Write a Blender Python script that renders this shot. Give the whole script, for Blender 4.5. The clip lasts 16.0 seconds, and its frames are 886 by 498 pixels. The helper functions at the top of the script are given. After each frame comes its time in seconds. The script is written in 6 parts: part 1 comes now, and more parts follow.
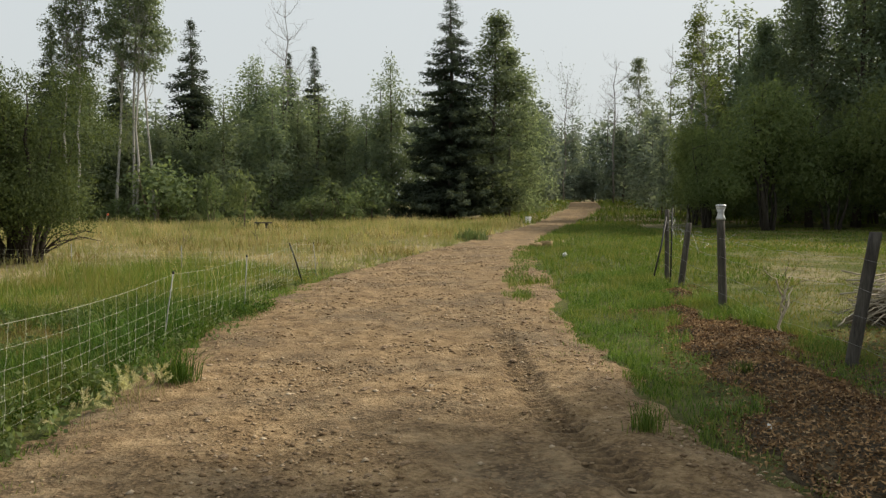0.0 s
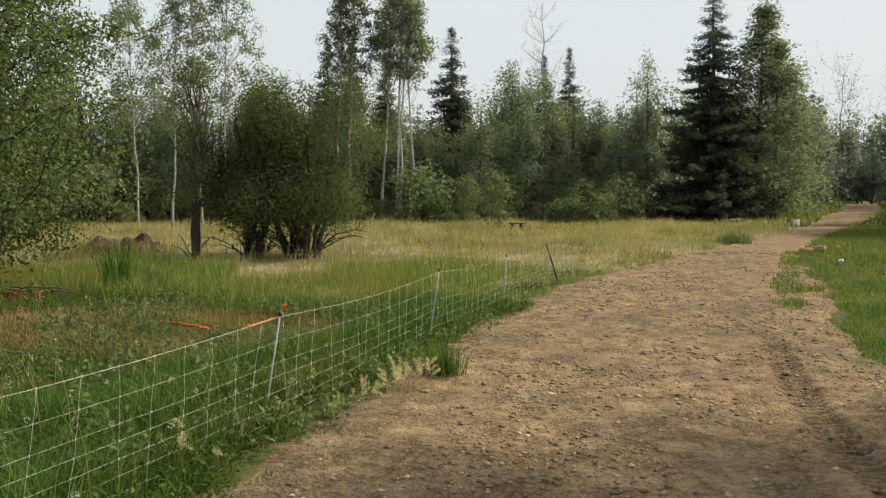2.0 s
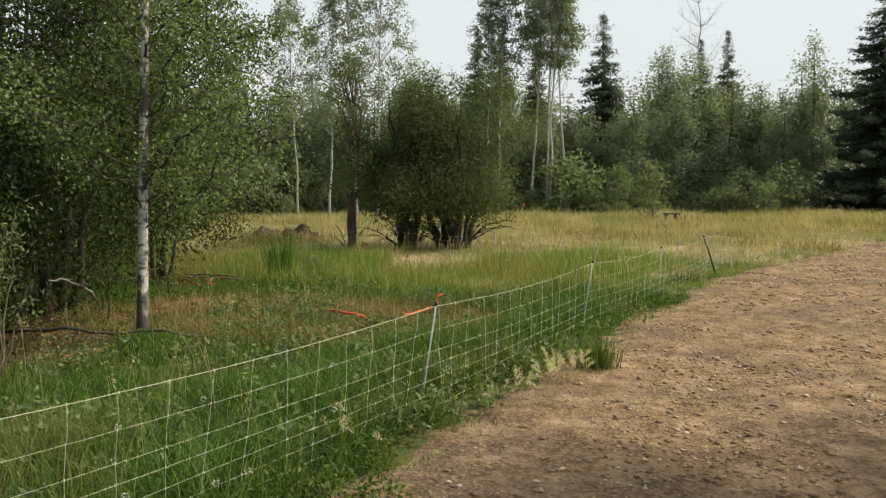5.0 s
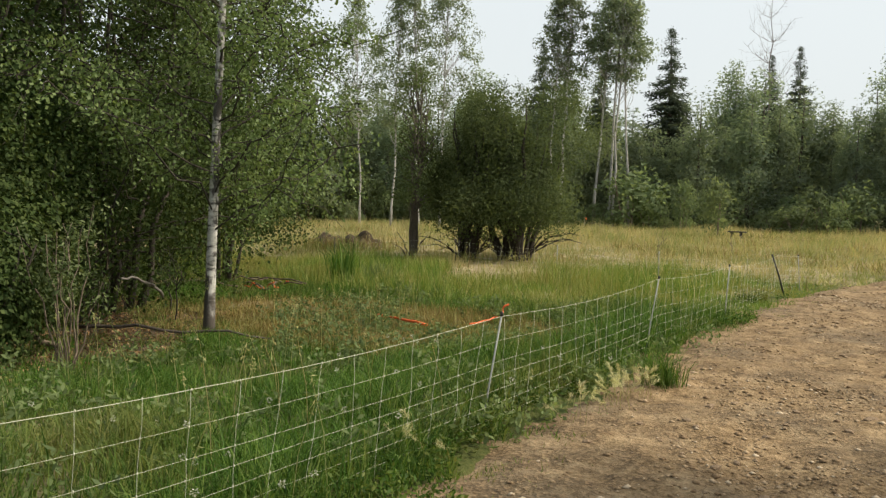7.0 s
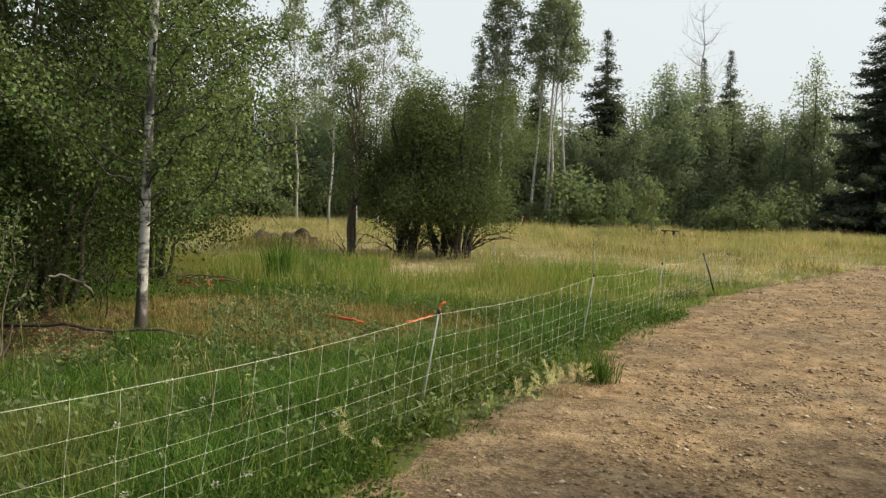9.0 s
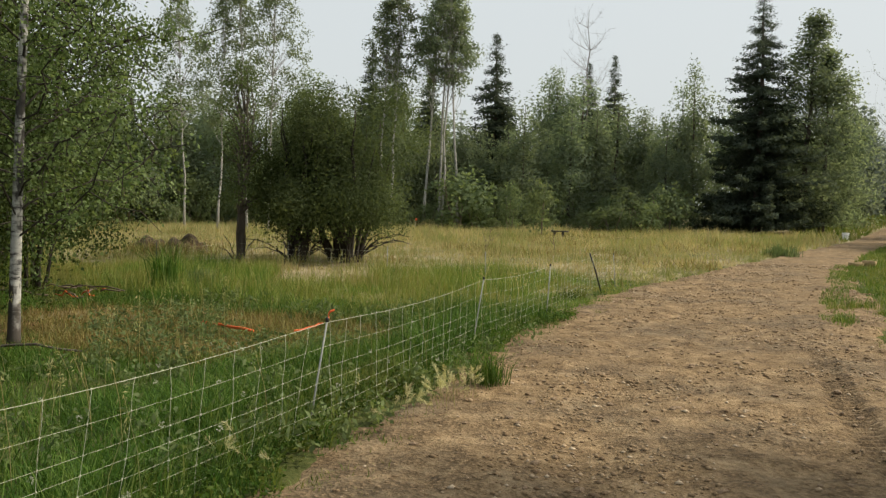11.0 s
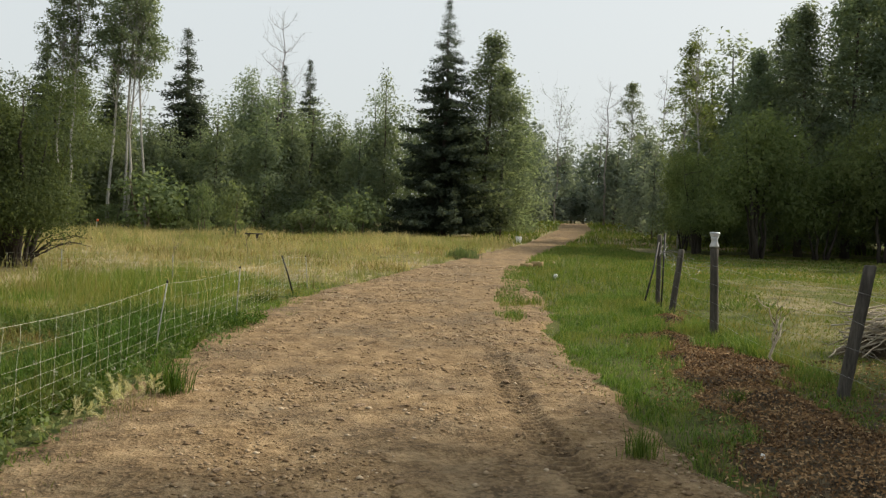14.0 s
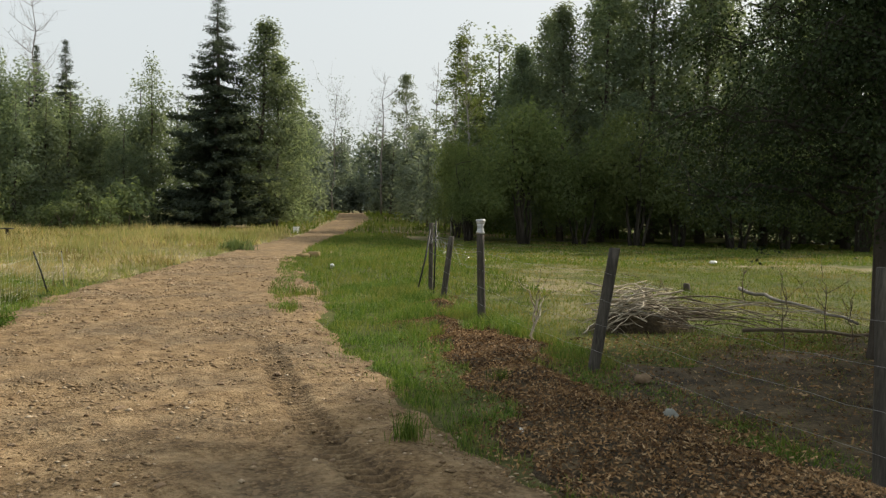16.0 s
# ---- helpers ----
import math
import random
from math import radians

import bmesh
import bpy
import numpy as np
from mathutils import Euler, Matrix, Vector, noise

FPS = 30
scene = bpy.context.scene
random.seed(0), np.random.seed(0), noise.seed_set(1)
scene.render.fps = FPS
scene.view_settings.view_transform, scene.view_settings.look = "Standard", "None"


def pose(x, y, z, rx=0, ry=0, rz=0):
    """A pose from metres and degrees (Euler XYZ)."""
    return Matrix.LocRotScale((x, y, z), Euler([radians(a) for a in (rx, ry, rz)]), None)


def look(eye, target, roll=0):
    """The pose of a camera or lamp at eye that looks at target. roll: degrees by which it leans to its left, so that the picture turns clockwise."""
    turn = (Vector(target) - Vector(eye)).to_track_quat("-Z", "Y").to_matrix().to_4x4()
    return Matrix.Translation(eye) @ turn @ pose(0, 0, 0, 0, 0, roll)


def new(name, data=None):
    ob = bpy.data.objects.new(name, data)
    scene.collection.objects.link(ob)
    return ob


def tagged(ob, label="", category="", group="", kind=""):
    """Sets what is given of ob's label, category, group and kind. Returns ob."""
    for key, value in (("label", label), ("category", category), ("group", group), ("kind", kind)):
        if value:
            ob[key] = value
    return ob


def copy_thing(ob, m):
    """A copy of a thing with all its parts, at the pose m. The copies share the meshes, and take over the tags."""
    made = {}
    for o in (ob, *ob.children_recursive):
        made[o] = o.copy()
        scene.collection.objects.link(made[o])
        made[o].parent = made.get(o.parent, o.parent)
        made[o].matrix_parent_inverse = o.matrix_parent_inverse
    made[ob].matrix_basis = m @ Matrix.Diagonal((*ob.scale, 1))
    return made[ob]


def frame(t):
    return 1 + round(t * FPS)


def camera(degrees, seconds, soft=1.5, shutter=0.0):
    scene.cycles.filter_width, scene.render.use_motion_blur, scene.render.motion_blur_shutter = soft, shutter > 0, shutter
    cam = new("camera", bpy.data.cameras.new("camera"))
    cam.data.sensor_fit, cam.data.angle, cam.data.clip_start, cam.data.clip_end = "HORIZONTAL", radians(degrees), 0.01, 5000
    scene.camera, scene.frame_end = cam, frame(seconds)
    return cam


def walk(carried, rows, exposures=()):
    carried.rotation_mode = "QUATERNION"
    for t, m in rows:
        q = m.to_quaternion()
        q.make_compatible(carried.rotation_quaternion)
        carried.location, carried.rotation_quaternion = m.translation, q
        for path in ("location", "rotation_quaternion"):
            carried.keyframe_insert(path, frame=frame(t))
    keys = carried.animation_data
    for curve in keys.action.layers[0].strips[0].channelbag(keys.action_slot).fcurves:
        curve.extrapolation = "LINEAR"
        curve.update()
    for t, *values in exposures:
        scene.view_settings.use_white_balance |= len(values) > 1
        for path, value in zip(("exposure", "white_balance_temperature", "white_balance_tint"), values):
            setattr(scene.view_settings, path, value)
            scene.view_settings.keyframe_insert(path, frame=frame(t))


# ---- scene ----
cam = camera(53.6, 16.0, soft=1.35)
H = 1.7
# seconds, yaw, pitch, roll, then the small sway of the place
PATH = [
    (0.0, 0.00, -3.30, 0.00, 0.110, 0.027, -0.009),
    (0.5, 5.06, -3.58, 0.35, 0.083, 0.024, -0.006),
    (1.0, 10.32, -3.69, 0.32, 0.042, 0.047, -0.010),
    (1.5, 13.91, -3.48, -0.01, 0.017, 0.019, -0.008),
    (2.0, 16.30, -3.24, -0.12, -0.000, -0.002, -0.008),
    (2.5, 17.98, -3.04, -0.26, -0.002, -0.021, -0.001),
    (3.0, 19.69, -2.87, -0.64, -0.014, -0.023, 0.000),
    (3.5, 21.30, -3.08, -0.57, -0.016, -0.025, -0.001),
    (4.0, 22.23, -3.27, -0.30, -0.020, -0.029, -0.000),
    (4.5, 23.48, -3.54, -0.13, -0.010, -0.023, -0.003),
    (5.0, 25.99, -3.85, 0.24, -0.037, -0.027, -0.003),
    (7.5, 30.04, -3.12, -1.42, -0.105, -0.041, -0.021),
    (8.0, 28.11, -3.54, -1.28, -0.101, -0.037, -0.023),
    (8.5, 26.68, -3.40, -1.57, -0.098, -0.039, -0.022),
    (11.0, 18.99, -2.91, -1.17, -0.058, -0.006, 0.015),
    (11.5, 14.64, -2.53, -1.29, -0.037, 0.007, 0.012),
    (12.0, 10.57, -2.22, -1.31, -0.037, 0.001, 0.022),
    (12.5, 8.03, -2.03, -1.37, -0.033, -0.001, 0.013),
    (13.0, 5.39, -2.02, -1.71, -0.029, 0.005, 0.008),
    (13.5, 2.52, -2.11, -1.85, -0.004, 0.024, 0.008),
    (14.0, -0.64, -2.18, -1.99, 0.025, 0.024, 0.006),
    (14.5, -3.49, -2.23, -1.93, 0.043, 0.027, 0.009),
    (15.0, -5.58, -1.99, -1.75, 0.060, 0.038, 0.010),
    (15.5, -8.48, -2.04, -1.64, 0.081, 0.029, 0.005),
    (16.0, -15.01, -2.44, -1.33, 0.127, 0.012, 0.007),
]
walk(cam, [(t, pose(x, y, H + z, 90 + p, r, a)) for t, a, p, r, x, y, z in PATH],
     exposures=[(0.0, -0.12), (1.0, -0.02), (3.0, 0.07), (5.0, 0.15), (8.5, 0.2), (11.0, -0.05), (11.5, -0.05), (12.0, -0.17), (12.5, -0.12), (13.5, 0.0), (14.5, 0.0), (16.0, 0.0)])

# ---------------------------------------------------------------- light
SUN_AZ, SUN_EL = 66.0, 39.0
world = bpy.data.worlds.new("smoky_sky")
scene.world = world
world.use_nodes = True
wn, wl = world.node_tree.nodes, world.node_tree.links
sky = wn.new("ShaderNodeTexSky")
sky.sky_type = 'NISHITA'
sky.sun_disc = False
sky.sun_elevation, sky.sun_rotation = radians(SUN_EL), radians(SUN_AZ)
sky.air_density, sky.dust_density, sky.ozone_density = 1.0, 8.0, 1.0
haze = wn.new("ShaderNodeMix")
haze.data_type = 'RGBA'
haze.inputs[0].default_value = 0.8
haze.inputs[7].default_value = (6.9, 7.35, 7.4, 1)
wl.new(sky.outputs[0], haze.inputs[6])
wl.new(haze.outputs[2], wn["Background"].inputs[0])
wn["Background"].inputs[1].default_value = 0.121
sun_data = bpy.data.lights.new("sun", 'SUN')
sun_data.energy, sun_data.angle, sun_data.color = 5.2, radians(3.0), (1.0, 0.9, 0.74)
sun = new("sun", sun_data)
sa, se = radians(SUN_AZ), radians(SUN_EL)
sun.matrix_basis = look((40 * math.sin(sa) * math.cos(se), 40 * math.cos(sa) * math.cos(se), 40 * math.sin(se)), (0, 0, 0))

# ---------------------------------------------------------------- materials


def node(m, kind, **values):
    n = m.node_tree.nodes.new(kind)
    for k, v in values.items():
        n.inputs[k.replace("_", " ")].default_value = v
    return n


def link(m, a, b):
    m.node_tree.links.new(a, b)


def material(name, rough=0.8, metal=0.0, spec=0.3):
    m = bpy.data.materials.new(name)
    m.use_nodes = True
    b = m.node_tree.nodes["Principled BSDF"]
    b.inputs["Roughness"].default_value = rough
    b.inputs["Metallic"].default_value = metal
    b.inputs["Specular IOR Level"].default_value = spec
    return m, b


def ramp(m, fac, stops):
    r = m.node_tree.nodes.new("ShaderNodeValToRGB")
    e = r.color_ramp.elements
    while len(e) < len(stops):
        e.new(0.5)
    for el, (p, c) in zip(e, stops):
        el.position, el.color = p, (*c, 1)
    link(m, fac, r.inputs[0])
    return r.outputs[0]


def coords(m):
    return m.node_tree.nodes.new("ShaderNodeTexCoord").outputs["Object"]


def noise_tex(m, scale, detail=4.0, rough=0.55, vec=None):
    n = node(m, "ShaderNodeTexNoise", Scale=scale, Detail=detail, Roughness=rough)
    link(m, vec if vec is not None else coords(m), n.inputs["Vector"])
    return n.outputs["Fac"]


def maths(m, op, a, b=None):
    n = m.node_tree.nodes.new("ShaderNodeMath")
    n.operation = op
    for i, v in enumerate((a, b)):
        if v is None:
            continue
        if isinstance(v, (int, float)):
            n.inputs[i].default_value = v
        else:
            link(m, v, n.inputs[i])
    return n.outputs[0]


def mix(m, fac, a, b, how='MIX'):
    n = m.node_tree.nodes.new("ShaderNodeMix")
    n.data_type, n.blend_type = 'RGBA', how
    for i, v in ((0, fac), (6, a), (7, b)):
        if isinstance(v, (int, float)):
            n.inputs[i].default_value = v
        elif isinstance(v, tuple):
            n.inputs[i].default_value = (*v, 1)
        else:
            link(m, v, n.inputs[i])
    return n.outputs[2]


def bump(m, b, height, strength=0.4, dist=0.02):
    n = node(m, "ShaderNodeBump", Strength=strength, Distance=dist)
    link(m, height, n.inputs["Height"])
    link(m, n.outputs[0], b.inputs["Normal"])


def foliage(name, dark, mid, light, trans=0.3, rough=0.55, scale=0.5, patch=None, patch_scale=0.3, patch_at=0.5):
    """Leaves or blades: each one its own tone, patches over the plant, light through the leaf."""
    m, b = material(name, rough, 0, 0.12)
    geo = m.node_tree.nodes.new("ShaderNodeNewGeometry")
    info = m.node_tree.nodes.new("ShaderNodeObjectInfo")
    f = maths(m, 'ADD', maths(m, 'MULTIPLY', geo.outputs["Random Per Island"], 0.6),
              maths(m, 'MULTIPLY', noise_tex(m, scale, 3), 0.5))
    c = ramp(m, f, [(0.15, dark), (0.5, mid), (0.95, light)])
    if patch:
        p = noise_tex(m, patch_scale, 5, 0.6)
        k = ramp(m, maths(m, 'ADD', p, maths(m, 'MULTIPLY', geo.outputs["Random Per Island"], 0.22)),
                 [(patch_at, (0, 0, 0)), (patch_at + 0.22, (1, 1, 1))])
        c = mix(m, k, c, patch)
    hsv = node(m, "ShaderNodeHueSaturation")
    link(m, maths(m, 'ADD', maths(m, 'MULTIPLY', info.outputs["Random"], 0.022), 0.489), hsv.inputs["Hue"])
    link(m, maths(m, 'ADD', maths(m, 'MULTIPLY', info.outputs["Random"], 0.26), 0.86), hsv.inputs["Value"])
    link(m, c, hsv.inputs["Color"])
    link(m, hsv.outputs[0], b.inputs["Base Color"])
    tl = m.node_tree.nodes.new("ShaderNodeBsdfTranslucent")
    link(m, mix(m, 1.0, hsv.outputs[0], (1.25, 1.2, 0.7), 'MULTIPLY'), tl.inputs[0])
    ms = m.node_tree.nodes.new("ShaderNodeMixShader")
    ms.inputs[0].default_value = trans
    link(m, b.outputs[0], ms.inputs[1])
    link(m, tl.outputs[0], ms.inputs[2])
    link(m, ms.outputs[0], m.node_tree.nodes["Material Output"].inputs[0])
    return m


def surface(name, stops, scale=4.0, fine=40.0, rough=0.85, strength=0.4, dist=0.01, stretch=None, metal=0.0, spec=0.3):
    """Plain matter with a broad and a fine variation and some relief."""
    m, b = material(name, rough, metal, spec)
    v = coords(m)
    if stretch:
        mp = node(m, "ShaderNodeMapping")
        mp.inputs["Scale"].default_value = stretch
        link(m, v, mp.inputs[0])
        v = mp.outputs[0]
    f = maths(m, 'ADD', maths(m, 'MULTIPLY', noise_tex(m, scale, 4, vec=v), 0.55),
              maths(m, 'MULTIPLY', noise_tex(m, fine, 5, 0.65, vec=v), 0.45))
    link(m, ramp(m, f, stops), b.inputs["Base Color"])
    bump(m, b, noise_tex(m, fine, 5, 0.65, vec=v), strength, dist)
    return m


def ground_material():
    m, b = material("turf_soil", 0.95, 0, 0.1)
    broad = noise_tex(m, 0.16, 5, 0.6)
    mid_n = noise_tex(m, 1.7, 5, 0.65)
    fine = noise_tex(m, 28, 5, 0.7)
    f = maths(m, 'ADD', maths(m, 'MULTIPLY', mid_n, 0.6), maths(m, 'MULTIPLY', fine, 0.4))
    green = ramp(m, f, [(0.38, (0.03, 0.036, 0.011)), (0.5, (0.07, 0.082, 0.024)), (0.64, (0.135, 0.128, 0.045))])
    straw = ramp(m, f, [(0.38, (0.11, 0.09, 0.05)), (0.5, (0.24, 0.2, 0.115)), (0.64, (0.38, 0.32, 0.195))])
    sp = m.node_tree.nodes.new("ShaderNodeSeparateXYZ")
    link(m, coords(m), sp.inputs[0])
    # the open field beyond the paddock has gone to straw
    field = maths(m, 'DIVIDE', maths(m, 'SUBTRACT', maths(m, 'SUBTRACT', sp.outputs[1], maths(m, 'MULTIPLY', sp.outputs[0], 2.2)), 26.0), 60.0)
    f2 = maths(m, 'ADD', maths(m, 'MINIMUM', maths(m, 'MAXIMUM', field, -0.05), 0.12), broad)
    link(m, mix(m, ramp(m, f2, [(0.46, (0, 0, 0)), (0.6, (1, 1, 1))]), green, straw), b.inputs["Base Color"])
    bump(m, b, f, 0.8, 0.06)
    return m


def road_material():
    m, b = material("gravel_dirt", 0.92, 0, 0.2)
    v = coords(m)
    broad = noise_tex(m, 0.55, 5, 0.6)
    fine = noise_tex(m, 16, 6, 0.72)
    grit = node(m, "ShaderNodeTexVoronoi", Scale=42.0)
    link(m, v, grit.inputs["Vector"])
    f = maths(m, 'ADD', maths(m, 'MULTIPLY', noise_tex(m, 2.6, 5, 0.65), 0.5), maths(m, 'MULTIPLY', fine, 0.5))
    tan_c = ramp(m, f, [(0.37, (0.064, 0.04, 0.019)), (0.5, (0.185, 0.124, 0.062)), (0.63, (0.345, 0.25, 0.14))])
    grey_c = ramp(m, f, [(0.37, (0.045, 0.032, 0.018)), (0.5, (0.115, 0.084, 0.05)), (0.63, (0.205, 0.16, 0.1))])
    k = ramp(m, broad, [(0.46, (0, 0, 0)), (0.62, (0.85, 0.85, 0.85))])
    c = mix(m, k, tan_c, grey_c)
    chips = ramp(m, grit.outputs["Color"], [(0.55, (0, 0, 0)), (0.8, (0.7, 0.7, 0.7))])
    c = mix(m, chips, c, mix(m, 0.6, c, (0.33, 0.225, 0.125)))
    # wheel track: damp packed soil, plus the prints' shade put into the colour
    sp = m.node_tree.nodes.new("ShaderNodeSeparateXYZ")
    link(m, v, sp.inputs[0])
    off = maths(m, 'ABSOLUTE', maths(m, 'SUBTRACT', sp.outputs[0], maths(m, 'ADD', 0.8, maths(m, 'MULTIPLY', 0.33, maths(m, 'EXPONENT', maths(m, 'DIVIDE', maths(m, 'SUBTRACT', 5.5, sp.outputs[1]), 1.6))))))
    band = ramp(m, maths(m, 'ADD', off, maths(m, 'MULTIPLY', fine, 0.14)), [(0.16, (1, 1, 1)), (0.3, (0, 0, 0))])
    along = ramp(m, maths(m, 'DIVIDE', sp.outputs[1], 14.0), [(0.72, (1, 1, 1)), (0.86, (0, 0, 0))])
    # darker stripes paint the shade between the tyre lugs
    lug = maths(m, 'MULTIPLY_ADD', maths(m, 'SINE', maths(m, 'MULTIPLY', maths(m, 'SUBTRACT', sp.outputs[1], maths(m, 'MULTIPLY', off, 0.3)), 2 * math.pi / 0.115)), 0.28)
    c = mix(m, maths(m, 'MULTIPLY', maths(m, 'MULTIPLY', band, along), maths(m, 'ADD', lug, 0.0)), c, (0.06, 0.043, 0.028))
    link(m, c, b.inputs["Base Color"])
    bump(m, b, maths(m, 'ADD', fine, maths(m, 'MULTIPLY', grit.outputs["Distance"], 0.5)), 0.9, 0.025)
    return m


def birch_bark():
    m, b = material("white_bark", 0.75, 0, 0.25)
    v = coords(m)
    mp = node(m, "ShaderNodeMapping")
    mp.inputs["Scale"].default_value = (5, 5, 16)
    link(m, v, mp.inputs[0])
    mp2 = node(m, "ShaderNodeMapping")
    mp2.inputs["Scale"].default_value = (7, 7, 2.2)
    link(m, v, mp2.inputs[0])
    bands = ramp(m, noise_tex(m, 1.0, 5, 0.7, mp.outputs[0]), [(0.38, (0.05, 0.045, 0.04)), (0.48, (0.36, 0.35, 0.32)), (0.7, (0.56, 0.55, 0.51))])
    scars = ramp(m, noise_tex(m, 1.0, 3, 0.6, mp2.outputs[0]), [(0.43, (0, 0, 0)), (0.49, (1, 1, 1))])
    sp = m.node_tree.nodes.new("ShaderNodeSeparateXYZ")
    link(m, v, sp.inputs[0])
    foot = ramp(m, maths(m, 'ADD', maths(m, 'DIVIDE', sp.outputs[2], 3.0), maths(m, 'MULTIPLY', noise_tex(m, 9, 4), 0.35)),
                [(0.27, (1, 1, 1)), (0.36, (0, 0, 0))])
    c = mix(m, scars, (0.06, 0.055, 0.05), bands)
    c = mix(m, foot, c, (0.07, 0.06, 0.05))
    link(m, c, b.inputs["Base Color"])
    bump(m, b, noise_tex(m, 24, 5, 0.7, mp.outputs[0]), 0.4, 0.01)
    return m


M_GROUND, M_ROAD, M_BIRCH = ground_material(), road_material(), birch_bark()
M_ASPEN = foliage("aspen_leaf", (0.065, 0.1, 0.035), (0.12, 0.17, 0.06), (0.21, 0.26, 0.11), 0.42, 0.5)
# forest poplars: green lifted and greyed to imitate haze
M_POPLAR = foliage("hazed_poplar_leaf", (0.125, 0.168, 0.118), (0.172, 0.22, 0.156), (0.215, 0.262, 0.186), 0.62, 0.8)
M_WILLOW = foliage("willow_leaf", (0.085, 0.118, 0.052), (0.145, 0.185, 0.083), (0.2, 0.24, 0.11), 0.62, 0.75)
M_CLUMP = foliage("clump_leaf", (0.05, 0.074, 0.03), (0.08, 0.11, 0.046), (0.125, 0.16, 0.068), 0.55, 0.7)
M_THICKET = foliage("thicket_leaf", (0.018, 0.034, 0.009), (0.04, 0.064, 0.017), (0.092, 0.118, 0.036), 0.34, 0.65)
M_NEARLEAF = foliage("balsam_leaf", (0.02, 0.036, 0.015), (0.038, 0.062, 0.025), (0.075, 0.105, 0.05), 0.25, 0.55)
M_SPRUCE = foliage("spruce_needle", (0.05, 0.068, 0.05), (0.07, 0.09, 0.066), (0.09, 0.112, 0.082), 0.35, 0.9)
# far trees: the pale grey tint puts distance haze into the leaf colour
M_FAR = foliage("haze_paled_leaf", (0.125, 0.158, 0.142), (0.162, 0.2, 0.178), (0.198, 0.236, 0.208), 0.55, 0.8)
# tall aspens and forest undergrowth, likewise lightened in colour for haze
M_HIGHASPEN = foliage("hazed_aspen_leaf", (0.11, 0.142, 0.098), (0.155, 0.192, 0.13), (0.205, 0.242, 0.165), 0.6, 0.7)
M_UNDER = foliage("hazed_undergrowth_leaf", (0.1, 0.14, 0.075), (0.14, 0.182, 0.098), (0.185, 0.225, 0.125), 0.6, 0.75)
M_PALELEAF = foliage("pale_willow_leaf", (0.05, 0.072, 0.03), (0.09, 0.12, 0.05), (0.18, 0.21, 0.1), 0.35, 0.6)
M_BAND = foliage("tall_green_grass", (0.045, 0.1, 0.016), (0.135, 0.235, 0.045), (0.3, 0.4, 0.105), 0.42, 0.55, 0.45, (0.3, 0.28, 0.1), 0.45, 0.56)
M_SHRUB = foliage("shrub_leaf", (0.07, 0.095, 0.04), (0.115, 0.15, 0.062), (0.17, 0.21, 0.085), 0.42, 0.65)
M_GRASS = foliage("lush_grass", (0.02, 0.048, 0.007), (0.058, 0.12, 0.02), (0.16, 0.25, 0.05), 0.4, 0.5, 0.8, (0.16, 0.165, 0.05), 0.5, 0.62)
M_DRY = foliage("dry_grass", (0.22, 0.185, 0.09), (0.48, 0.405, 0.225), (0.66, 0.58, 0.36), 0.45, 0.6, 0.6, (0.2, 0.235, 0.085), 0.3, 0.5)
M_SHORT = foliage("grazed_grass", (0.055, 0.1, 0.012), (0.112, 0.174, 0.03), (0.22, 0.25, 0.068), 0.36, 0.6, 0.7, (0.26, 0.22, 0.075), 0.3, 0.58)
M_VERGE = foliage("verge_grass", (0.032, 0.066, 0.009), (0.088, 0.15, 0.026), (0.2, 0.275, 0.065), 0.36, 0.5, 0.9, (0.2, 0.205, 0.06), 0.7, 0.56)
M_RUSTGRASS = foliage("rusty_weeds", (0.1, 0.074, 0.03), (0.225, 0.16, 0.068), (0.36, 0.285, 0.125), 0.3, 0.7, 0.6, (0.13, 0.155, 0.042), 0.4, 0.54)
M_PLUME = foliage("pale_plume", (0.34, 0.33, 0.17), (0.5, 0.475, 0.27), (0.66, 0.63, 0.42), 0.4, 0.6)
M_FLOWER = foliage("white_flower", (0.36, 0.38, 0.31), (0.46, 0.47, 0.41), (0.58, 0.58, 0.52), 0.3, 0.6)
M_BARK = surface("grey_bark", [(0.3, (0.04, 0.033, 0.027)), (0.5, (0.085, 0.07, 0.056)), (0.75, (0.15, 0.13, 0.108))], 3, 22, 0.9, 0.7, 0.02, (3, 3, 0.6))
M_DARKBARK = surface("dark_willow_bark", [(0.3, (0.02, 0.017, 0.013)), (0.5, (0.045, 0.038, 0.03)), (0.75, (0.085, 0.072, 0.056))], 3, 22, 0.95, 0.7, 0.02, (3, 3, 0.6))
M_PALEBARK = surface("pale_aspen_bark", [(0.3, (0.1, 0.096, 0.088)), (0.45, (0.28, 0.27, 0.245)), (0.75, (0.46, 0.445, 0.4))], 3, 12, 0.85, 0.4, 0.01, (2, 2, 1))
M_DEADWOOD = surface("dead_wood", [(0.3, (0.09, 0.078, 0.066)), (0.5, (0.18, 0.162, 0.142)), (0.75, (0.32, 0.295, 0.262))], 3, 20, 0.9, 0.4, 0.01, (2, 2, 0.5))
M_PALESTICK = surface("bleached_branch", [(0.3, (0.2, 0.17, 0.125)), (0.5, (0.42, 0.365, 0.28)), (0.75, (0.66, 0.6, 0.5))], 6, 40, 0.8, 0.3, 0.005)
M_STICK = surface("brown_branch", [(0.3, (0.06, 0.045, 0.03)), (0.5, (0.14, 0.11, 0.08)), (0.75, (0.28, 0.23, 0.17))], 6, 40, 0.85, 0.4, 0.005)
